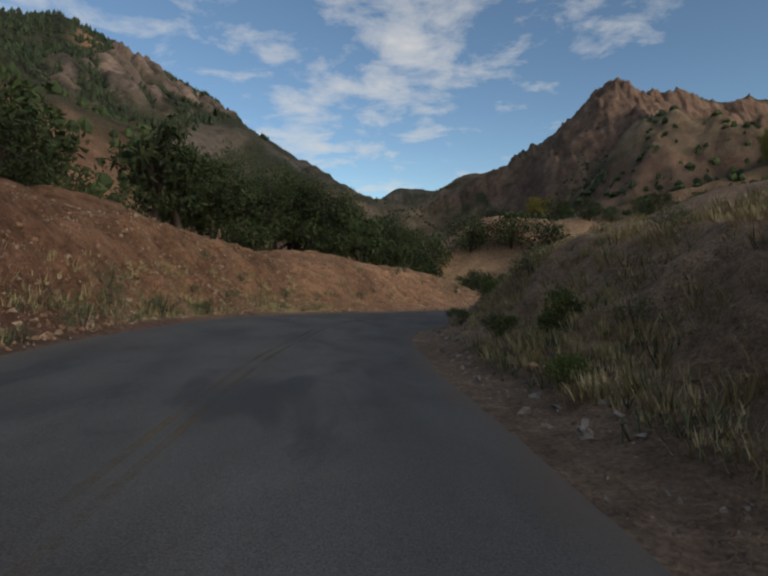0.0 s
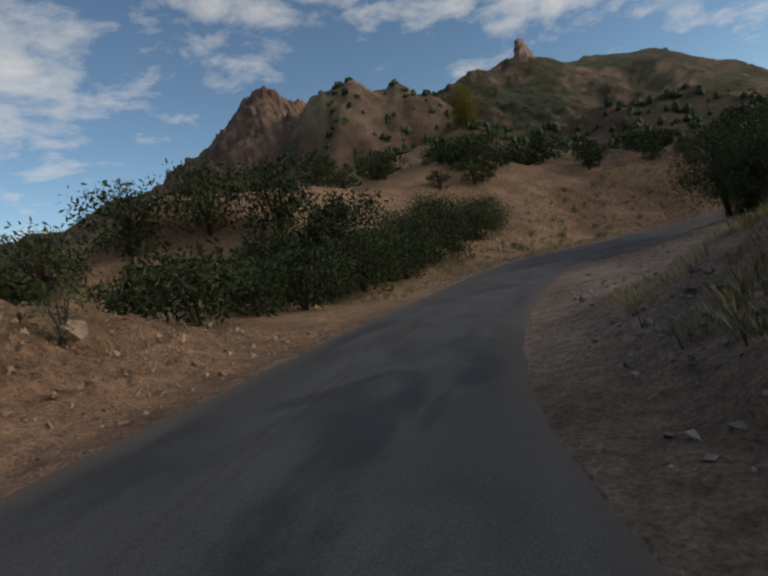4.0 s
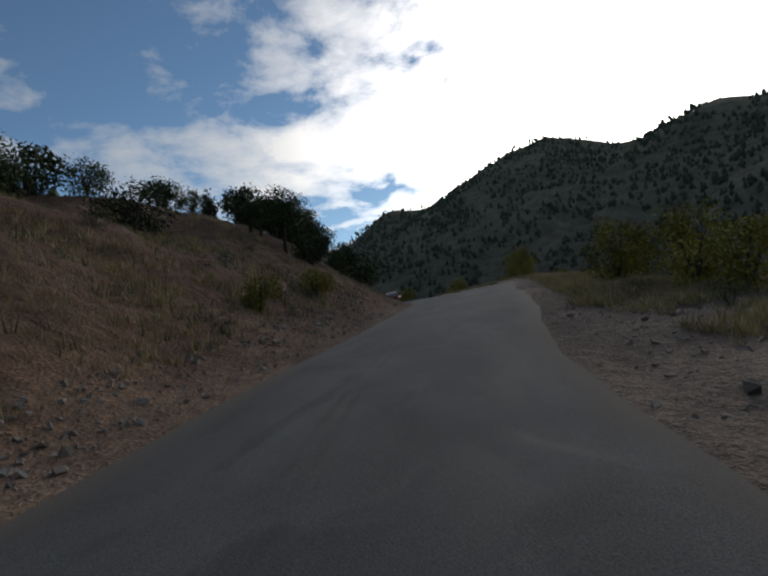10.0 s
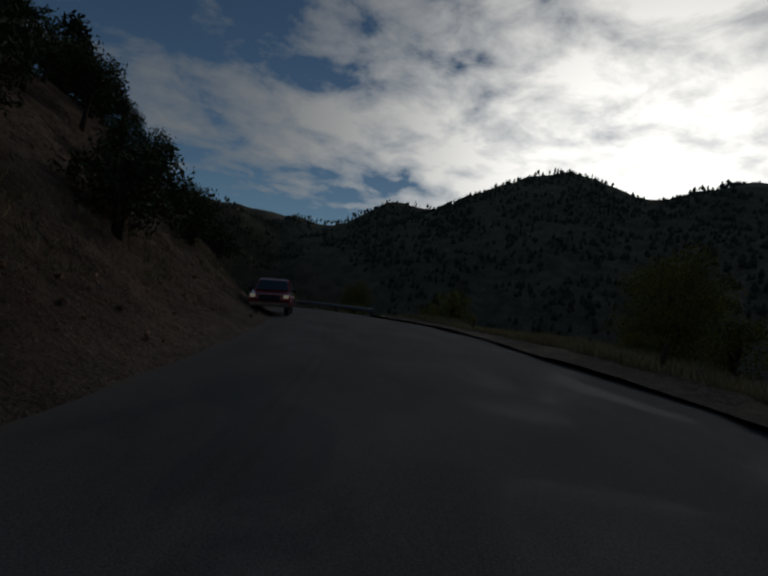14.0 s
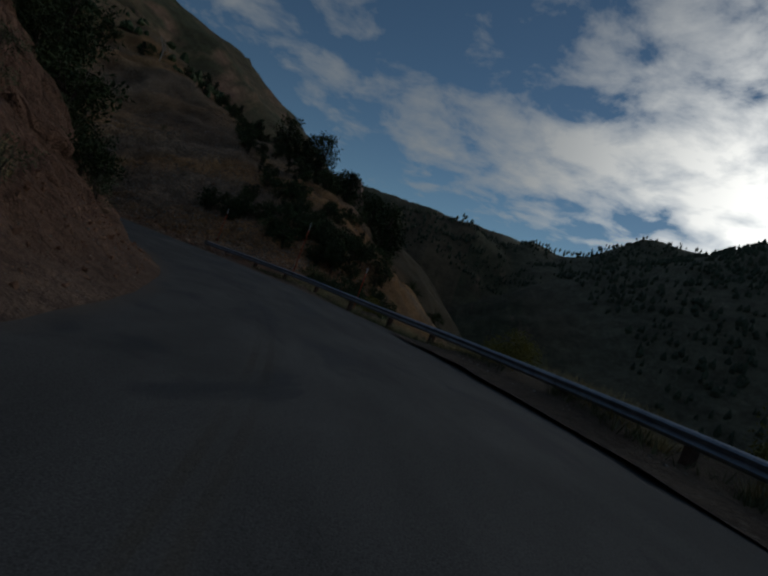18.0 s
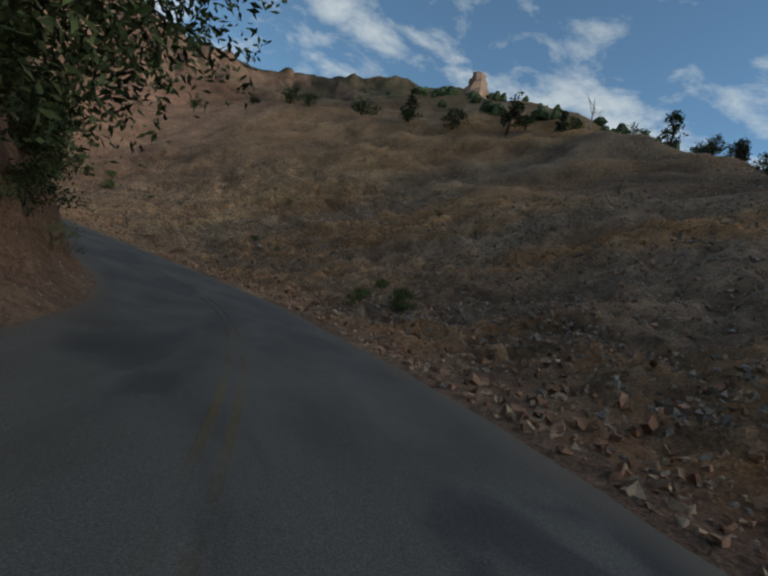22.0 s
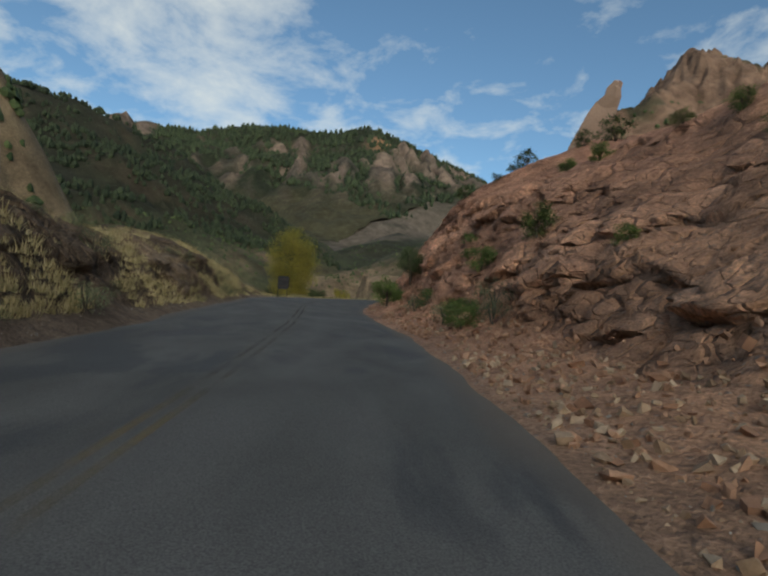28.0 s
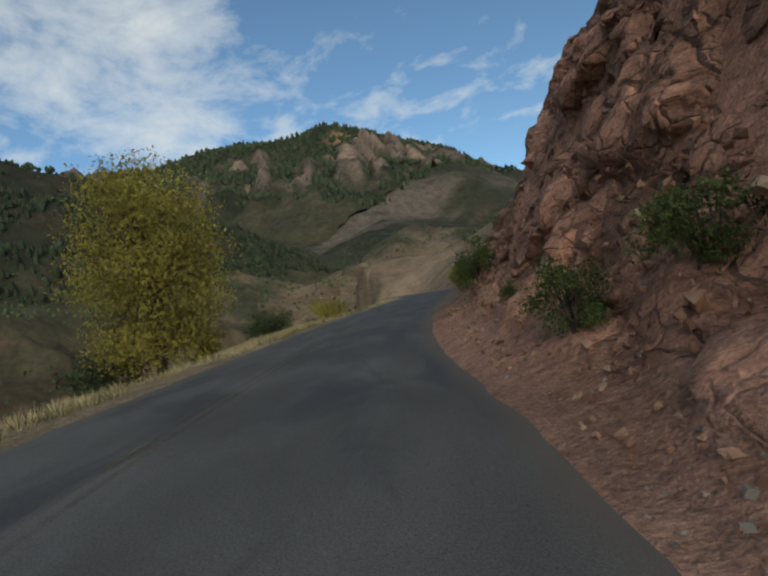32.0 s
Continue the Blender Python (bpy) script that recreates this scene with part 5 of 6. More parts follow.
grass("dry_grass", 40000, [(-2, 5.4, 4.4, 11, 7), (-2, 3.6, -7.5, -3.9, 1.2), (6.2, 13, -18, -4.4, 6), (8.4, 13, 5.4, 13, 5), (11.5, 17.2, 4.5, 11.5, 4), (17.2, 21, 6.6, 11.5, 2), (27, 31.4, -11, -4.2, 3),
                           (30.4, 38, -9, -3.9, 2.4), (13, 19, -8, -4.6, 1.2)], 3, 0.30, 14, STRAW, "tufts of dry straw-coloured grass on the banks")
grass("green_weeds", 5000, [(-1, 5, 4.2, 8, 2), (-1, 3, -6.5, -4, 2), (6.2, 13, -12, -4.4, 2), (17, 21.4, 5.0, 8, 1.5), (31, 38, -5, -3.7, 1)], 4, 0.32, 8, SAGE, "grey-green weeds along the verge")
rubble("rubble", 16000, [(21.3, 29, 3.1, 6.0, 5), (21.3, 28, 6, 16, 5), (0.2, 5.4, -10, -3.4, 6), (28, 34, 3.2, 6, 1.2)], 5, 0.018, 0.095, STONE_TAN, "loose tan rubble fallen from the slope")
rubble("grey_rubble", 19000, [(21.3, 26.5, 4, 24, 12), (21.6, 27, 22, 44, 4), (5.2, 11.5, 3.6, 8.5, 3), (6.5, 12.5, -4.8, -3.1, 3.5), (0.5, 5, 3.4, 5.4, 2)], 6, 0.02, 0.095, STONE_GREY, "loose grey stones on slope and shoulder")
rubble("red_rubble", 13000, [(21.3, 26.5, 3.2, 20, 5), (21.6, 27, 20, 42, 2), (28, 34, 3.2, 6.8, 5), (-2, 1.5, -8, -3.2, 1.5), (17.5, 22, -5, -3.1, 1), (12, 18, -5, -3.1, 0.6)], 7, 0.018, 0.10, STONE_RED, "loose red-brown stones at the foot of the bank")
rubble("verge_gravel", 9000, [(-2, 34, 2.95, 4.3, 3), (-2, 34, -4.2, -2.95, 2)], 8, 0.012, 0.045, STONE_GREY, "gravel along the edge of the asphalt")

rubble("slide_blocks", 2200, [(21.3, 27.5, 3.2, 6.5, 5), (21.3, 24.4, 5.5, 18, 4), (28.2, 33, 3.2, 5.5, 1.0)], 9, 0.05, 0.15, STONE_RED, "broken red-brown blocks fallen along the foot of the slope", 2.2)


def shards(name, n, zones, seed, lo, hi, mat, label):
    """Small sharp chips, each a four-cornered splinter."""
    rng, x, y, z = scatter(n, zones, seed, True)
    s = lo + (hi - lo) * rng.random(n) ** 2.5
    v = np.array([(-1, -0.6, -0.5), (1, -0.5, -0.4), (0, 1, -0.4), (0, 0, 0.7)]) + rng.uniform(-0.5, 0.5, (n, 4, 3))
    v = v * s[:, None, None] * rng.uniform(0.35, 1.0, (n, 1, 3))
    v = np.einsum("nij,nkj->nki", spin(rng, n), v) + np.stack([x, y, z + 0.1 * s], 1)[:, None, :]
    f = (np.array([(0, 2, 1), (0, 1, 3), (1, 2, 3), (2, 0, 3)])[None] + 4 * np.arange(n)[:, None, None]).reshape(-1, 3)
    stuff(name, v.reshape(-1, 3), f, mat, label)


SLIDE = [(21.3, 27.5, 6.5, 13, 4), (21.4, 27.5, 12, 24, 5), (21.6, 27.5, 23, 40, 3)]
shards("tan_chips", 34000, SLIDE + [(0.3, 5.4, -10, -4.8, 1)], 31, 0.035, 0.13, STONE_TAN, "sharp tan chips of broken rock on the slide")
shards("grey_chips", 34000, SLIDE, 32, 0.035, 0.14, STONE_GREY, "sharp grey-brown chips of broken rock on the slide")


def woods(name, n, areas, seed, lo, hi, mat, label, tip=0.12, stout=1.0):
    """Far trees as small tapering clumps with ragged sides."""
    rng = np.random.default_rng(seed)
    w = np.array([a[4] for a in areas], float)
    pick = rng.choice(len(areas), n, p=w / w.sum())
    q = np.array([a[:4] for a in areas], float)[pick]
    x, y = q[:, 0] + (q[:, 1] - q[:, 0]) * rng.random(n), q[:, 2] + (q[:, 3] - q[:, 2]) * rng.random(n)
    z, st, d = land(x, y)
    keep = (np.abs(d) > 32) & (fbm(x / 40, y / 40, 4, 0.6, 99) > -0.2)
    x, y, z = x[keep], y[keep], z[keep]
    n = len(x)
    h, r = rng.uniform(lo, hi, n), rng.uniform(0.25, 0.42, n) * stout
    lv = np.array([-0.1, 0.3 + 0.3 * tip, 1.0])
    wid = np.array([0.85, 1.0, tip])
    k = 5
    ang = 2 * np.pi * np.arange(k) / k
    jit = rng.uniform(0.55, 1.35, (n, 3, k))
    px = x[:, None, None] + np.cos(ang) * jit * wid[None, :, None] * (h * r)[:, None, None]
    py = y[:, None, None] + np.sin(ang) * jit * wid[None, :, None] * (h * r)[:, None, None]
    pz = np.broadcast_to(z[:, None, None] + (lv[None, :, None] + 0.12 * (jit - 0.9) * (lv < 0.99)[None, :, None]) * h[:, None, None], px.shape)
    v = np.stack([px, py, pz], -1).reshape(-1, 3)
    f = []
    for a in range(2):
        for b in range(k):
            f.append((a * k + b, a * k + (b + 1) % k, (a + 1) * k + (b + 1) % k, (a + 1) * k + b))
    f = (np.array(f)[None] + (3 * k * np.arange(n))[:, None, None]).reshape(-1, 4)
    stuff(name, v, f, mat, label)


woods("far_woods", 7500, [(280, 860, -600, -80, 10), (760, 1060, -340, 190, 5)], 12, 3, 6.5, HAZED_PINE,
      "distant dark conifers covering the mountain sides")
woods("mountain_woods", 13000, [(-1600, -330, 850, 1650, 13), (-1600, -900, 350, 1000, 4)], 14, 7, 15, PINE,
      "dark conifer woods between the cliffs of the far mountain")
woods("hill_woods", 5200, [(-480, -120, 60, 480, 1)], 15, 2.2, 5.5, PINE, "low dark trees on the shaded hills", 0.3, 1.3)
woods("hill_scrub", 9000, [(20, 200, 90, 330, 4), (-150, 60, 130, 420, 4), (-260, 60, 380, 700, 3), (-80, -20, -60, 140, 2), (80, 330, 180, 320, 3), (60, 130, 60, 150, 1.5), (230, 300, 50, 200, 1.5)], 13, 0.7, 1.7, OAK,
      "scattered dark scrub on the dry hills", 0.35, 1.9)


# ---- single stones ----
def stone(x, y, size, mat, flat=0.6, sink=0.25):
    rng = np.random.default_rng(int(abs(x * 131 + y * 17)) + 5)
    bm = bmesh.new()
    bmesh.ops.create_icosphere(bm, subdivisions=1, radius=1)
    ax = rng.normal(0, 1, (9, 3))
    ax /= np.linalg.norm(ax, axis=1)[:, None]
    cut = rng.uniform(0.45, 0.8, 9)
    for v in bm.verts:
        p = np.array(v.co)
        for a, c in zip(ax, cut):
            s = p @ a
            if s > c:
                p = p - a * (s - c)
        v.co = Vector(p * (1, rng.uniform(0.98, 1.02) * 0.8, flat)) * size
    ob = from_bm("stone", bm, mat)
    ob.matrix_world = pose(x, y, height_at(x, y) + size * flat * (1 - 2 * sink), rng.uniform(-15, 15), rng.uniform(-15, 15), rng.uniform(0, 360))
    tone = {STONE_TAN: "tan", STONE_GREY: "grey", STONE_RED: "red-brown"}[mat]
    return tagged(ob, f"angular {tone} stone lying on loose rubble", "stone", "larger stones by the road")


for u, d, s, m in ((23.72, 4.1, 0.33, STONE_TAN), (23.95, 3.7, 0.24, STONE_TAN), (23.85, 5.0, 0.22, STONE_TAN), (23.4, 4.6, 0.2, STONE_RED), (26.65, 4.6, 0.26, STONE_RED),
                   (26.9, 12.5, 0.3, STONE_TAN), (27.1, 13.6, 0.35, STONE_TAN), (28.3, 18.5, 0.3, STONE_TAN), (29.1, 17.2, 0.7, STONE_TAN), (29.55, 5.3, 0.5, STONE_RED),
                   (30.1, 5.0, 0.3, STONE_RED), (30.5, 4.6, 0.24, STONE_TAN), (32.2, 4.4, 0.24, STONE_RED), (32.5, 5.8, 0.25, STONE_TAN)):
    stone(*at(u, d, 0.3), s, m)
for u, d, s, m in ((3.0, -4.9, 0.28, STONE_TAN), (3.4, -4.6, 0.2, STONE_TAN), (4.9, -6.6, 0.5, STONE_TAN), (5.35, -7.6, 0.35, STONE_TAN), (2.2, -4.4, 0.18, STONE_TAN), (4.2, -4.3, 0.3, STONE_TAN),
                   (9.35, 6.4, 0.34, STONE_GREY), (9.6, 4.6, 0.4, STONE_GREY), (8.9, 7.2, 0.24, STONE_GREY), (0.9, 4.6, 0.2, STONE_TAN), (1.2, 4.9, 0.15, STONE_GREY), (10.0, -3.9, 0.2, STONE_TAN),
                   (11.9, -3.8, 0.18, STONE_TAN), (14.3, -4.4, 0.16, STONE_TAN), (14.7, -4.6, 0.2, STONE_TAN), (19.7, -4.4, 0.18, STONE_TAN)):
    stone(*at(u, d, 0.3), s, m)
DICE2 = np.random.default_rng(8)
for k in range(70):
    u, d = DICE2.uniform(21.6, 29), 3.4 + 11 * DICE2.random() ** 1.6
    stone(*at(u, d, 0.2), 0.1 + 0.2 * DICE2.random() ** 2, (STONE_TAN, STONE_RED, STONE_GREY)[k % 3])
for k in range(40):
    u, d = DICE2.uniform(1.4, 5.2), -(4.2 + 4.5 * DICE2.random())
    stone(*at(u, d, 0.2), 0.09 + 0.16 * DICE2.random() ** 2, STONE_TAN)


# ---- the leaning rock spire and the teeth of the summit on the far crest ----
def spire(x, y, w, top, tilt, turn, label, flat=0.6):
    """One broken tooth of rock, sunk deep into the mountain; top is the height of its tip."""
    rng = np.random.default_rng(int(abs(x * 37 + y * 11)) + 3)
    z = height_at(x, y)
    h = max(top - z, 2.0)
    rings = np.array([-1.0, -0.35, 0.1, 0.32, 0.52, 0.7, 0.85, 0.95, 1.0])
    wid = np.array([1.5, 1.25, 1.0, 0.86, 0.74, 0.55, 0.42, 0.3, 0.1]) * w
    n, v, f = 11, [], []
    jit0 = rng.uniform(0.75, 1.25, n)
    for r, q in zip(rings, wid):
        jit = jit0 * rng.uniform(0.82, 1.2, n)
        ox, oy = rng.uniform(-0.1, 0.1, 2) * w
        for i in range(n):
            a = 2 * math.pi * i / n
            v.append((ox + math.cos(a) * q * jit[i], oy + math.sin(a) * q * flat * jit[i], h * (r + 0.05 * rng.uniform(-1, 1))))
    for r in range(len(rings) - 1):
        for i in range(n):
            f.append((r * n + i, r * n + (i + 1) % n, (r + 1) * n + (i + 1) % n, (r + 1) * n + i))
    f.append(tuple(range((len(rings) - 1) * n, len(rings) * n)))
    ob = mesh_ob("rock_spire", v, f, EARTH_ROCK)
    ob.matrix_world = pose(x, y, z, 0, tilt, turn)
    return tagged(ob, label, "rock", "rock teeth on the crest")


EARTH_ROCK = stone_material("pink_crag", (0.20, 0.135, 0.10), (0.30, 0.20, 0.145))
spire(138.5, 267, 4.6, 76, 22, 0, "leaning red rock spire on the mountain crest", 0.6)
spire(414, 335, 9.0, 169, 3, 20, "blunt tooth of rock standing on the far crest", 0.8)
spire(262, 64.5, 3.0, 21, 2, 40, "dark rock pillar at the end of the spur", 0.8)


# ---- guard rail ----
def guard_rail():
    rail = thing("guard_rail", "weathered steel guard rail on short posts", "guard rail")
    us = np.arange(17.72, 21.72, 0.02)
    ds = np.interp(us, [17.7, 18.0, 19.0, 20.0, 20.8, 21.7], [7.35, 7.4, 7.4, 7.2, 6.6, 5.8])
    P = np.array([at(u, d) for u, d in zip(us, ds)])
    base = np.interp(us, [17.7, 18.6, 19.3, 20.0, 20.8, 21.7], [-0.05, -0.25, -0.58, -0.90, -1.08, -1.38])
    base = np.convolve(np.pad(base, 12, "edge"), np.ones(25) / 25, "valid")
    T = np.gradient(P, axis=0)
    T /= np.linalg.norm(T, axis=1)[:, None]
    N = np.stack([-T[:, 1], T[:, 0]], 1)
    prof = [(0.0, 0.72), (0.05, 0.69), (0.075, 0.65), (0.03, 0.60), (0.0, 0.575), (0.03, 0.55), (0.075, 0.50), (0.05, 0.46), (0.0, 0.43)]
    back = [(a - 0.012, b) for a, b in prof][::-1]
    ring = prof + back
    v = [(P[i, 0] + N[i, 0] * a, P[i, 1] + N[i, 1] * a, base[i] + b) for i in range(len(us)) for a, b in ring]
    k = len(ring)
    f = [(i * k + j, i * k + (j + 1) % k, (i + 1) * k + (j + 1) % k, (i + 1) * k + j) for i in range(len(us) - 1) for j in range(k)]
    part("beam", mesh_ob("beam", v, f, STEEL), rail, "corrugated zinc-coated beam")
    run = np.concatenate([[0], np.cumsum(np.hypot(*np.diff(P, axis=0).T))])
    me = None
    for s in np.arange(0.3, run[-1], 3.8):
        i = int(np.searchsorted(run, s))
        if me is None:
            bm = bmesh.new()
            bmesh.ops.create_cube(bm, size=1)
            bmesh.ops.bevel(bm, geom=bm.edges[:], offset=0.06, segments=1, affect="EDGES")
            for q in bm.verts:
                q.co = Vector((q.co.x * 0.17, q.co.y * 0.2, q.co.z * 1.3 + 0.05))
            ob = from_bm("post", bm, RUST)
            me = ob.data
        else:
            ob = new("post", me)
        ob.matrix_world = pose(P[i, 0] - N[i, 0] * 0.1, P[i, 1] - N[i, 1] * 0.1, base[i], 0, 0, math.degrees(math.atan2(T[i, 1], T[i, 0])))
        part("post", ob, rail)
    for e, sgn in ((0, -1), (len(us) - 1, 1)):
        bm = bmesh.new()
        bmesh.ops.create_cube(bm, size=1)
        bmesh.ops.bevel(bm, geom=bm.edges[:], offset=0.15, segments=2, affect="EDGES")
        for q in bm.verts:
            q.co = Vector((q.co.x * 0.35, q.co.y * 0.05, q.co.z * 0.34))
        ob = from_bm("end_plate", bm, STEEL)
        ob.matrix_world = pose(P[e, 0] + T[e, 0] * sgn * 0.12 + N[e, 0] * 0.03, P[e, 1] + T[e, 1] * sgn * 0.12 + N[e, 1] * 0.03, base[e] + 0.575, 0, 0, math.degrees(math.atan2(T[e, 1], T[e, 0])))
        part("end_plate", ob, rail)


guard_rail()


def snow_pole(x, y, h):
    top = thing("snow_pole", "tall thin orange snow marker pole behind the rail", "marker pole", "snow poles along the rail")
    z = height_at(x, y)
    part("rod", mesh_ob("rod", *tube([(0, 0, -0.2), (0, 0, h * 0.5), (0.03, 0, h * 0.86)], [0.03, 0.028, 0.026], 8), ORANGE, True), top)
    part("tip", mesh_ob("tip", *tube([(0.03, 0, h * 0.86), (0.04, 0, h)], [0.027, 0.024], 8), WHITE, True), top, "white reflective tip")
    top.matrix_basis = pose(x, y, z, 0, 2, 0)


snow_pole(187.0, 55.4, 2.9)
snow_pole(181.4, 46.7, 3.8)
snow_pole(*at(20.35, 8.4), 2.4)


def broken_post(x, y):
    top = thing("marker_post", "broken white marker post leaning on the verge", "post")
    part("sleeve", mesh_ob("sleeve", *tube([(0, 0, -0.15), (-0.05, 0, 0.55), (-0.07, 0, 0.62)], [0.065, 0.06, 0.045], 8), WHITE, True), top, "thick white sleeve")
    part("stick", mesh_ob("stick", *tube([(-0.07, 0, 0.58), (-0.22, 0.02, 0.95), (-0.38, 0, 1.3)], [0.03, 0.022, 0.012], 6), DEADWOOD, True), top, "thin splintered wooden stick")
    top.matrix_basis = pose(x, y, height_at(x, y), 0, 2, -30) @ Matrix.Diagonal((1.5, 1.5, 1.5, 1))


broken_post(39.7, 67.0)


def edge_post(x, y):
    ob = mesh_ob("edge_post", *tube([(0, 0, -0.2), (0, 0, 0.55), (0.01, 0, 0.6)], [0.07, 0.065, 0.045], 7), RUST)
    ob.matrix_world = pose(x, y, height_at(x, y), 3, -4, 0)
    tagged(ob, "short dark wooden edge post in dry grass", "post", "edge posts")


edge_post(*at(15.0, 7.6))
edge_post(*at(16.2, 7.4))


def road_sign(x, y, turn):
    top = thing("road_sign", "dark road sign on two posts seen from behind", "sign")
    for k in (-0.42, 0.42):
        part("post", mesh_ob("post", *tube([(k, 0, -0.3), (k, 0, 1.9)], [0.035, 0.035], 6), DARK, True), top)
    bm = bmesh.new()
    bmesh.ops.create_cube(bm, size=1)
    bmesh.ops.bevel(bm, geom=bm.edges[:], offset=0.08, segments=2, affect="EDGES")
    for q in bm.verts:
        q.co = Vector((q.co.x * 1.05, q.co.y * 0.04 + 0.05, q.co.z * 1.15 + 1.35))
    part("board", from_bm("board", bm, DARK), top, "dark unlit back of the board")
    for zz in (1.05, 1.65):
        part("brace", mesh_ob("brace", *tube([(-0.46, 0.015, zz), (0.46, 0.015, zz)], [0.022, 0.022], 5), RUST), top)
    top.matrix_basis = pose(x, y, height_at(x, y), 0, 0, turn)


road_sign(140.0, 149.5, 22)


def dead_tree(x, y, h):
    top = thing("dead_tree", "bare dead snag on the slope crest", "tree")
    rng = np.random.default_rng(4)
    pcs = [tube([(0, 0, -0.3), (0.1, 0, h * 0.5), (-0.05, 0.1, h)], [0.14, 0.1, 0.03], 6)]
    for k in range(9):
        a, z = rng.uniform(0, 6.28), h * rng.uniform(0.3, 0.9)
        r = rng.uniform(0.5, 1.3)
        pcs.append(tube([(0.05, 0, z), (math.cos(a) * r * 0.6, math.sin(a) * r * 0.6, z + 0.5 * r), (math.cos(a) * r, math.sin(a) * r, z + r * 1.1)], [0.05, 0.035, 0.01], 4))
    part("trunk", mesh_ob("trunk", *pcs[0], DEADWOOD, True), top)
    part("branches", mesh_ob("branches", *joined(pcs[1:]), DEADWOOD, True), top)
    top.matrix_basis = pose(x, y, height_at(x, y), 0, 5, 0)


dead_tree(*at(25.0, 43), 3.6)


# ---- the red pickup truck in the oncoming lane ----
def prism(name, pts, wide, mat, inset=0.0, above=1.05, bevel=0.03, y0=None):
    """A side outline (x, z) given width; higher up it leans inwards."""
    bm = bmesh.new()
    sides = []
    for s in (-1, 1):
        row_ = []
        for x, z in pts:
            w = wide - inset * max(0, z - above)
            y = s * w if y0 is None else y0 + (s - 1) * 0.5 * wide
            row_.append(bm.verts.new((x, y, z)))
        sides.append(row_)
    bm.faces.new(sides[0])
    bm.faces.new(sides[1][::-1])
    n = len(pts)
    for i in range(n):
        bm.faces.new((sides[0][i], sides[0][(i + 1) % n], sides[1][(i + 1) % n], sides[1][i]))
    bmesh.ops.recalc_face_normals(bm, faces=bm.faces)
    if bevel:
        sharp = [e for e in bm.edges if len(e.link_faces) == 2 and e.calc_face_angle(0) > 0.5]
        bmesh.ops.bevel(bm, geom=sharp, offset=bevel, segments=2, affect="EDGES")
    return from_bm(name, bm, mat)


def arch(cx, cz, r, a0, a1, n=9):
    return [(cx + r * math.cos(radians(a0 + (a1 - a0) * i / n)), cz + r * math.sin(radians(a0 + (a1 - a0) * i / n))) for i in range(n + 1)]


def side_pane(pts, wide, inset, side):
    """A window pane that lies on the leaning cab side."""
    v = []
    for off in (0.004, 0.016):
        for x, z in pts:
            v.append((x, side * (wide - inset * max(0, z - 1.05) + off), z))
    n = len(pts)
    f = [tuple(range(n)), tuple(range(2 * n - 1, n - 1, -1))] + [(i, (i + 1) % n, n + (i + 1) % n, n + i) for i in range(n)]
    return mesh_ob("side_window", v, f, GLASS)


def wheel_of(truck, x, y):
    side = 1 if y > 0 else -1
    bm = bmesh.new()
    prof = [(0.20, -0.11), (0.33, -0.125), (0.375, -0.10), (0.385, -0.05), (0.385, 0.05), (0.375, 0.10), (0.33, 0.125), (0.20, 0.11)]
    n = 28
    rings = [[bm.verts.new((r * math.cos(2 * math.pi * k / n), w, r * math.sin(2 * math.pi * k / n))) for r, w in prof] for k in range(n)]
    for k in range(n):
        for i in range(len(prof)):
            j = (i + 1) % len(prof)
            bm.faces.new((rings[k][i], rings[k][j], rings[(k + 1) % n][j], rings[(k + 1) % n][i]))
    wheel = part("wheel", from_bm("wheel", bm, RUBBER, True), truck, "black tyre on a bright alloy rim")
    wheel.matrix_local = pose(x, y, 0.385)
    pcs = [tube([(0, side * 0.03, 0), (0, side * 0.10, 0)], [0.075, 0.06], 12)]
    for k in range(6):
        a = 2 * math.pi * k / 6
        pcs.append(tube([(0.05 * math.cos(a), side * 0.085, 0.05 * math.sin(a)), (0.2 * math.cos(a), side * 0.075, 0.2 * math.sin(a))], [0.035, 0.028], 6))
    ring_v, ring_f = [], []
    m = 24
    for k in range(m):
        a = 2 * math.pi * k / m
        for r, w in ((0.19, 0.10), (0.215, 0.10), (0.215, -0.1), (0.19, -0.1)):
            ring_v.append((r * math.cos(a), side * w, r * math.sin(a)))
    for k in range(m):
        for i in range(4):
            ring_f.append((k * 4 + i, k * 4 + (i + 1) % 4, ((k + 1) % m) * 4 + (i + 1) % 4, ((k + 1) % m) * 4 + i))
    pcs.append((ring_v, ring_f))
    part("rim", mesh_ob("rim", *joined(pcs), CHROME), wheel, "silver six-spoke alloy rim")


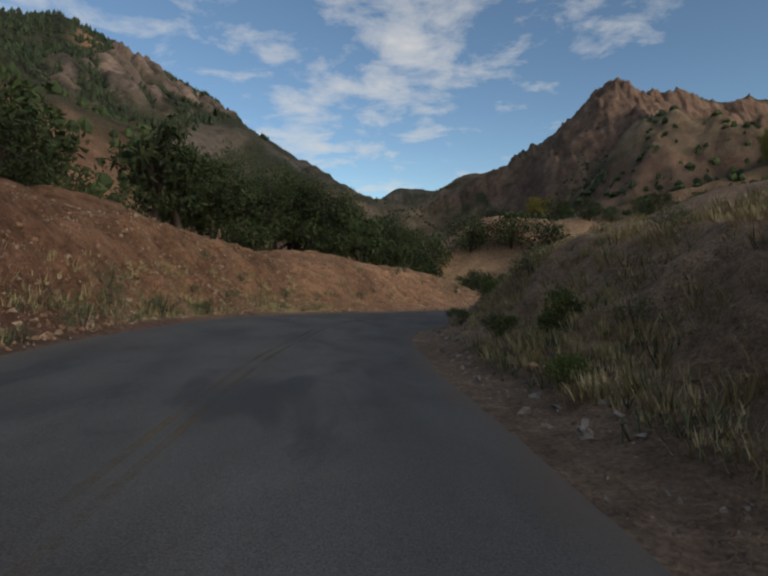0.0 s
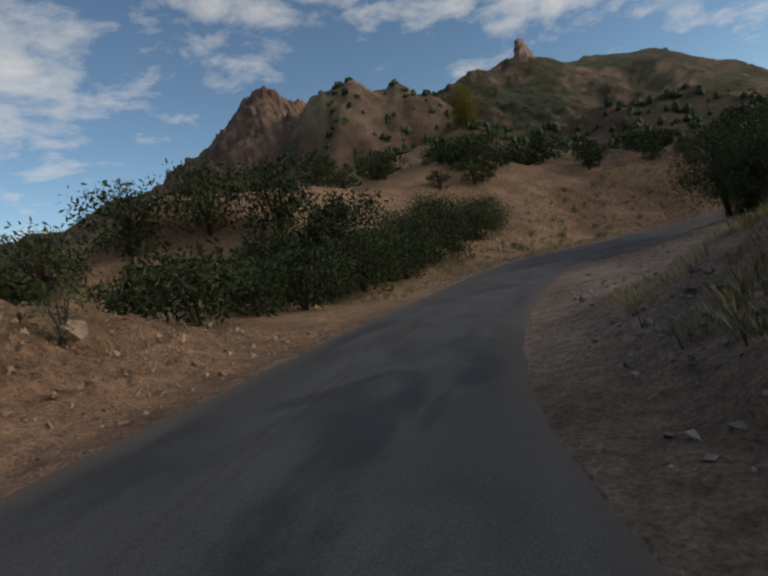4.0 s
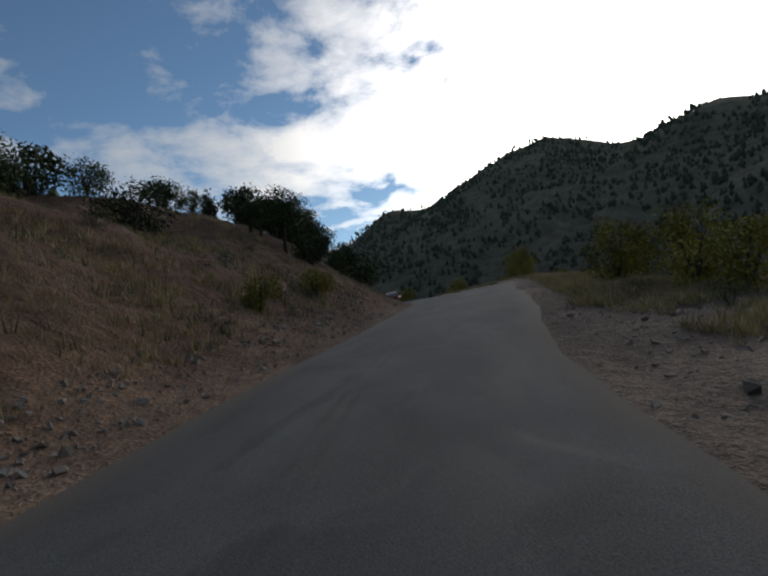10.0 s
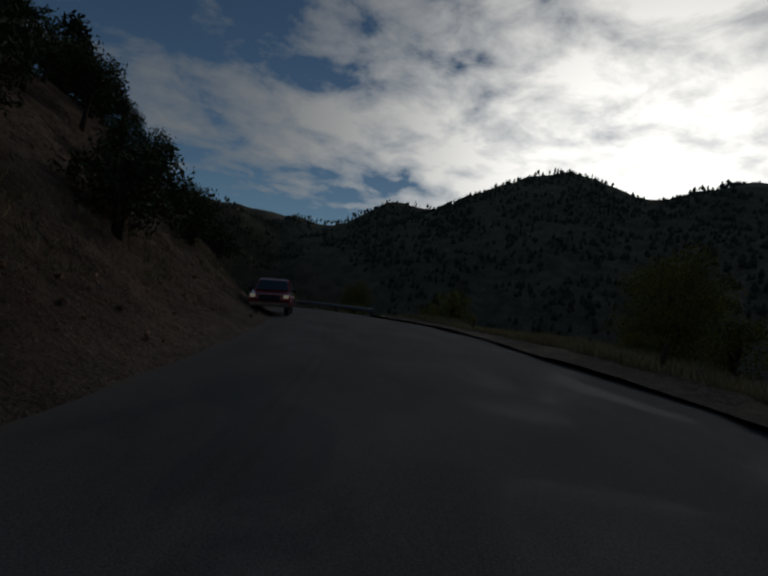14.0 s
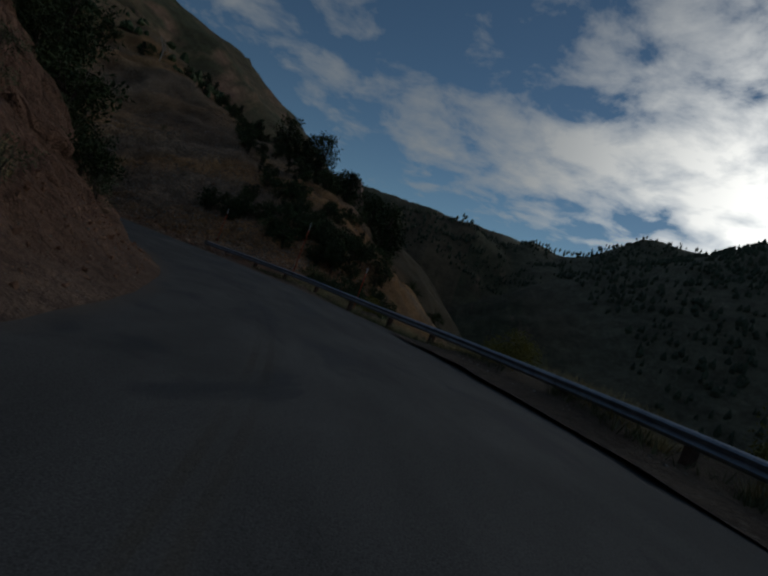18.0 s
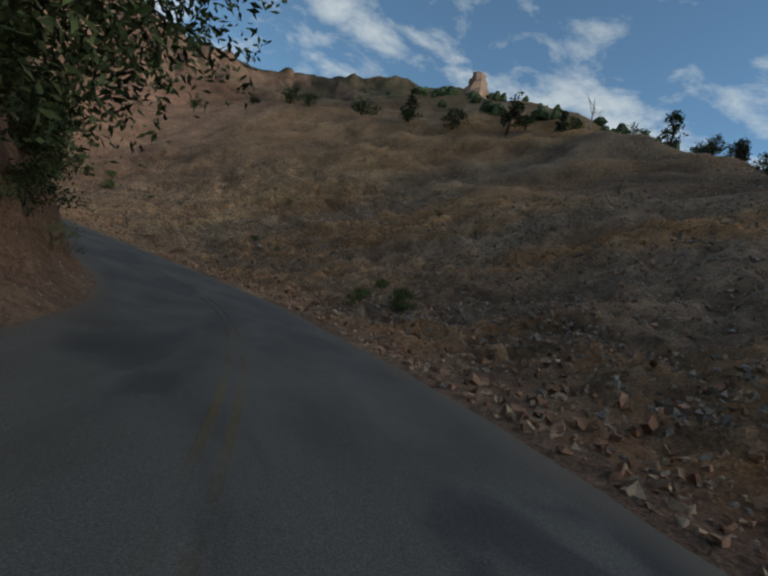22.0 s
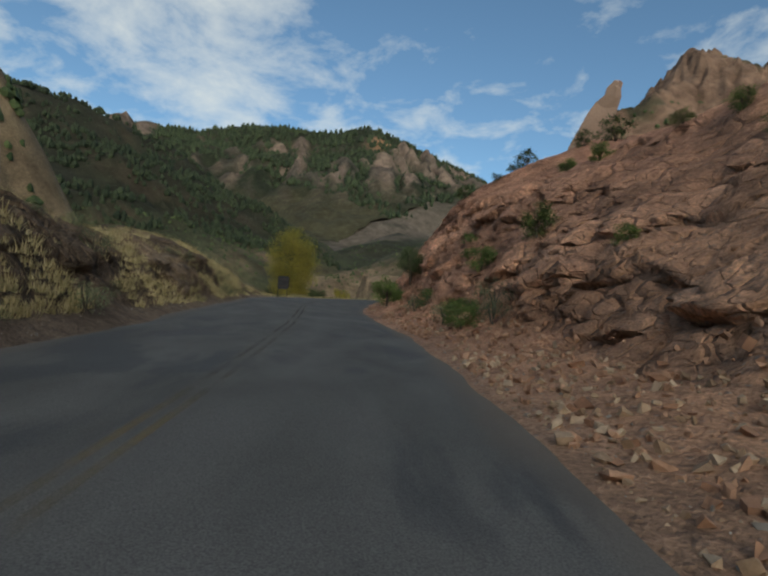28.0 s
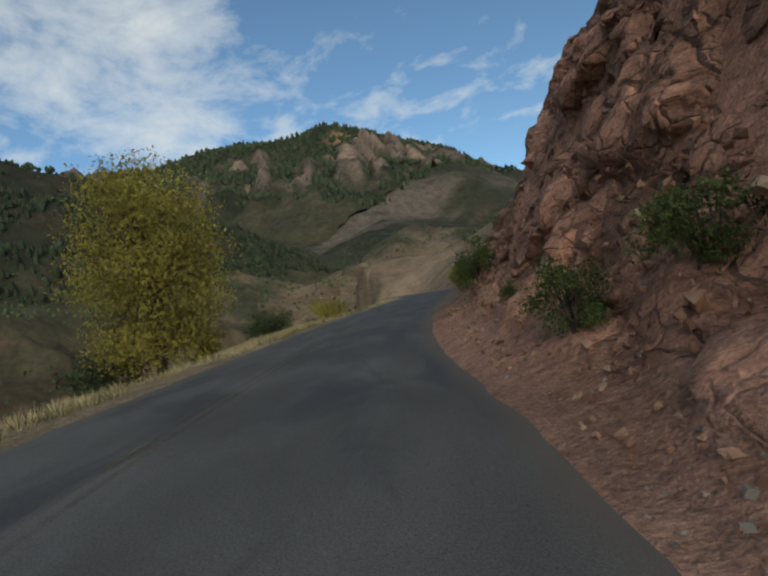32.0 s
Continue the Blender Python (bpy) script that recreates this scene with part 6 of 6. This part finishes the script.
def pickup(x, y, z, turn):
    t = thing("pickup_truck", "red pickup truck with a canopy over its bed", "car")
    low = [(2.42, 0.42), (2.46, 0.72), (2.40, 0.93), (1.35, 1.05), (1.2, 1.07), (-2.62, 1.10), (-2.66, 0.55), (-2.45, 0.45)]
    low += arch(-1.65, 0.42, 0.47, 180, 0)[0:] + [(-1.0, 0.36), (0.98, 0.36)] + arch(1.5, 0.42, 0.47, 180, 0)
    body = part("body", prism("body", low, 0.88, PAINT, 0.1, 0.9, 0.025), t, "glossy red lower body and hood")
    part("cab", prism("cab", [(1.2, 1.06), (0.42, 1.62), (0.2, 1.69), (-0.95, 1.71), (-1.02, 1.08)], 0.86, PAINT, 0.3, 1.05, 0.04), t)
    part("canopy", prism("canopy", [(-1.06, 1.105), (-1.05, 1.74), (-2.3, 1.70), (-2.42, 1.62), (-2.63, 1.105)], 0.86, PAINT, 0.24, 1.05, 0.05), t, "red fibreglass canopy over the bed")
    for s in (-1, 1):
        part("side_window", side_pane([(0.95, 1.13), (0.36, 1.57), (-0.22, 1.62), (-0.22, 1.13)], 0.86, 0.3, s), t)
        part("side_window", side_pane([(-0.36, 1.13), (-0.36, 1.62), (-0.82, 1.63), (-0.90, 1.15)], 0.86, 0.3, s), t)
        part("canopy_window", side_pane([(-1.22, 1.24), (-1.2, 1.56), (-2.18, 1.53), (-2.36, 1.24)], 0.86, 0.24, s), t, "dark tinted canopy window")
        fr = [(-1.20, 1.22), (-1.18, 1.58), (-2.19, 1.55), (-2.39, 1.22), (-1.20, 1.22)]
        part("window_frame", mesh_ob("window_frame", *tube([(qx, s * (0.868 - 0.24 * (qz - 1.05)), qz) for qx, qz in fr], [0.016] * 5, 6), CHROME), t, "bright canopy window frame")
        part("side_moulding", mesh_ob("side_moulding", *tube([(0.95, s * 0.885, 0.72), (-1.1, s * 0.885, 0.72)], [0.022, 0.022], 6), CHROME), t)
        for ax in (1.5, -1.65):
            fl = arch(ax, 0.42, 0.47, 178, 2, 12)
            part("wheel_arch", mesh_ob("wheel_arch", *tube([(px, s * 0.885, pz) for px, pz in fl], [0.035] * len(fl), 6), PAINT, True), t)
        bm = bmesh.new()
        bmesh.ops.create_uvsphere(bm, u_segments=10, v_segments=8, radius=0.1)
        for v in bm.verts:
            v.co = Vector((v.co.x * 0.8, v.co.y * 1.1, v.co.z * 0.9))
        mir = part("wing_mirror", from_bm("wing_mirror", bm, DARK, True), t, "black wing mirror")
        mir.matrix_local = pose(0.86, s * 1.0, 1.16)
        part("headlight", prism("headlight", [(2.40, 0.76), (2.475, 0.77), (2.45, 0.9), (2.36, 0.92)], 0.22, AMBER, 0, 9, 0.012, y0=s * 0.72 + 0.11), t, "lit headlight")
        part("tail_light", prism("tail_light", [(-2.60, 0.8), (-2.685, 0.8), (-2.66, 1.06), (-2.58, 1.06)], 0.1, PAINT, 0, 9, 0.01, y0=s * 0.8 + 0.05), t)
        part("door_handle", mesh_ob("door_handle", *tube([(-0.1, s * 0.9, 0.98), (-0.24, s * 0.9, 0.98)], [0.018, 0.018], 6), CHROME), t)
    part("windscreen", mesh_ob("windscreen", [(1.13, -0.72, 1.13), (1.13, 0.72, 1.13), (0.50, 0.62, 1.585), (0.50, -0.62, 1.585), (1.15, -0.72, 1.145), (1.15, 0.72, 1.145), (0.52, 0.62, 1.6), (0.52, -0.62, 1.6)],
                               [(0, 1, 2, 3), (7, 6, 5, 4), (0, 4, 5, 1), (1, 5, 6, 2), (2, 6, 7, 3), (3, 7, 4, 0)], GLASS), t)
    part("grille", prism("grille", [(2.44, 0.62), (2.49, 0.64), (2.46, 0.88), (2.40, 0.89)], 0.46, DARK, 0, 9, 0.01), t)
    part("bumper", prism("bumper", [(2.36, 0.36), (2.56, 0.40), (2.56, 0.56), (2.40, 0.60)], 0.86, CHROME, 0, 9, 0.03), t, "chrome front bumper")
    part("bumper", prism("bumper", [(-2.6, 0.42), (-2.78, 0.44), (-2.78, 0.58), (-2.6, 0.6)], 0.82, CHROME, 0, 9, 0.03), t, "chrome rear bumper")
    for wx in (1.5, -1.65):
        for wy in (0.76, -0.76):
            wheel_of(t, wx, wy)
    t.matrix_basis = pose(x, y, z, 6, 0, turn)


px_, py_ = at(16.335, -2.22)
qx_, qy_ = at(16.585, -2.22)
heading = math.degrees(math.atan2(py_ - qy_, px_ - qx_)) - 5
pickup(px_, py_, float(np.interp(16.3, LINE[:, 0], LINE[:, 3])) - 0.14, heading)
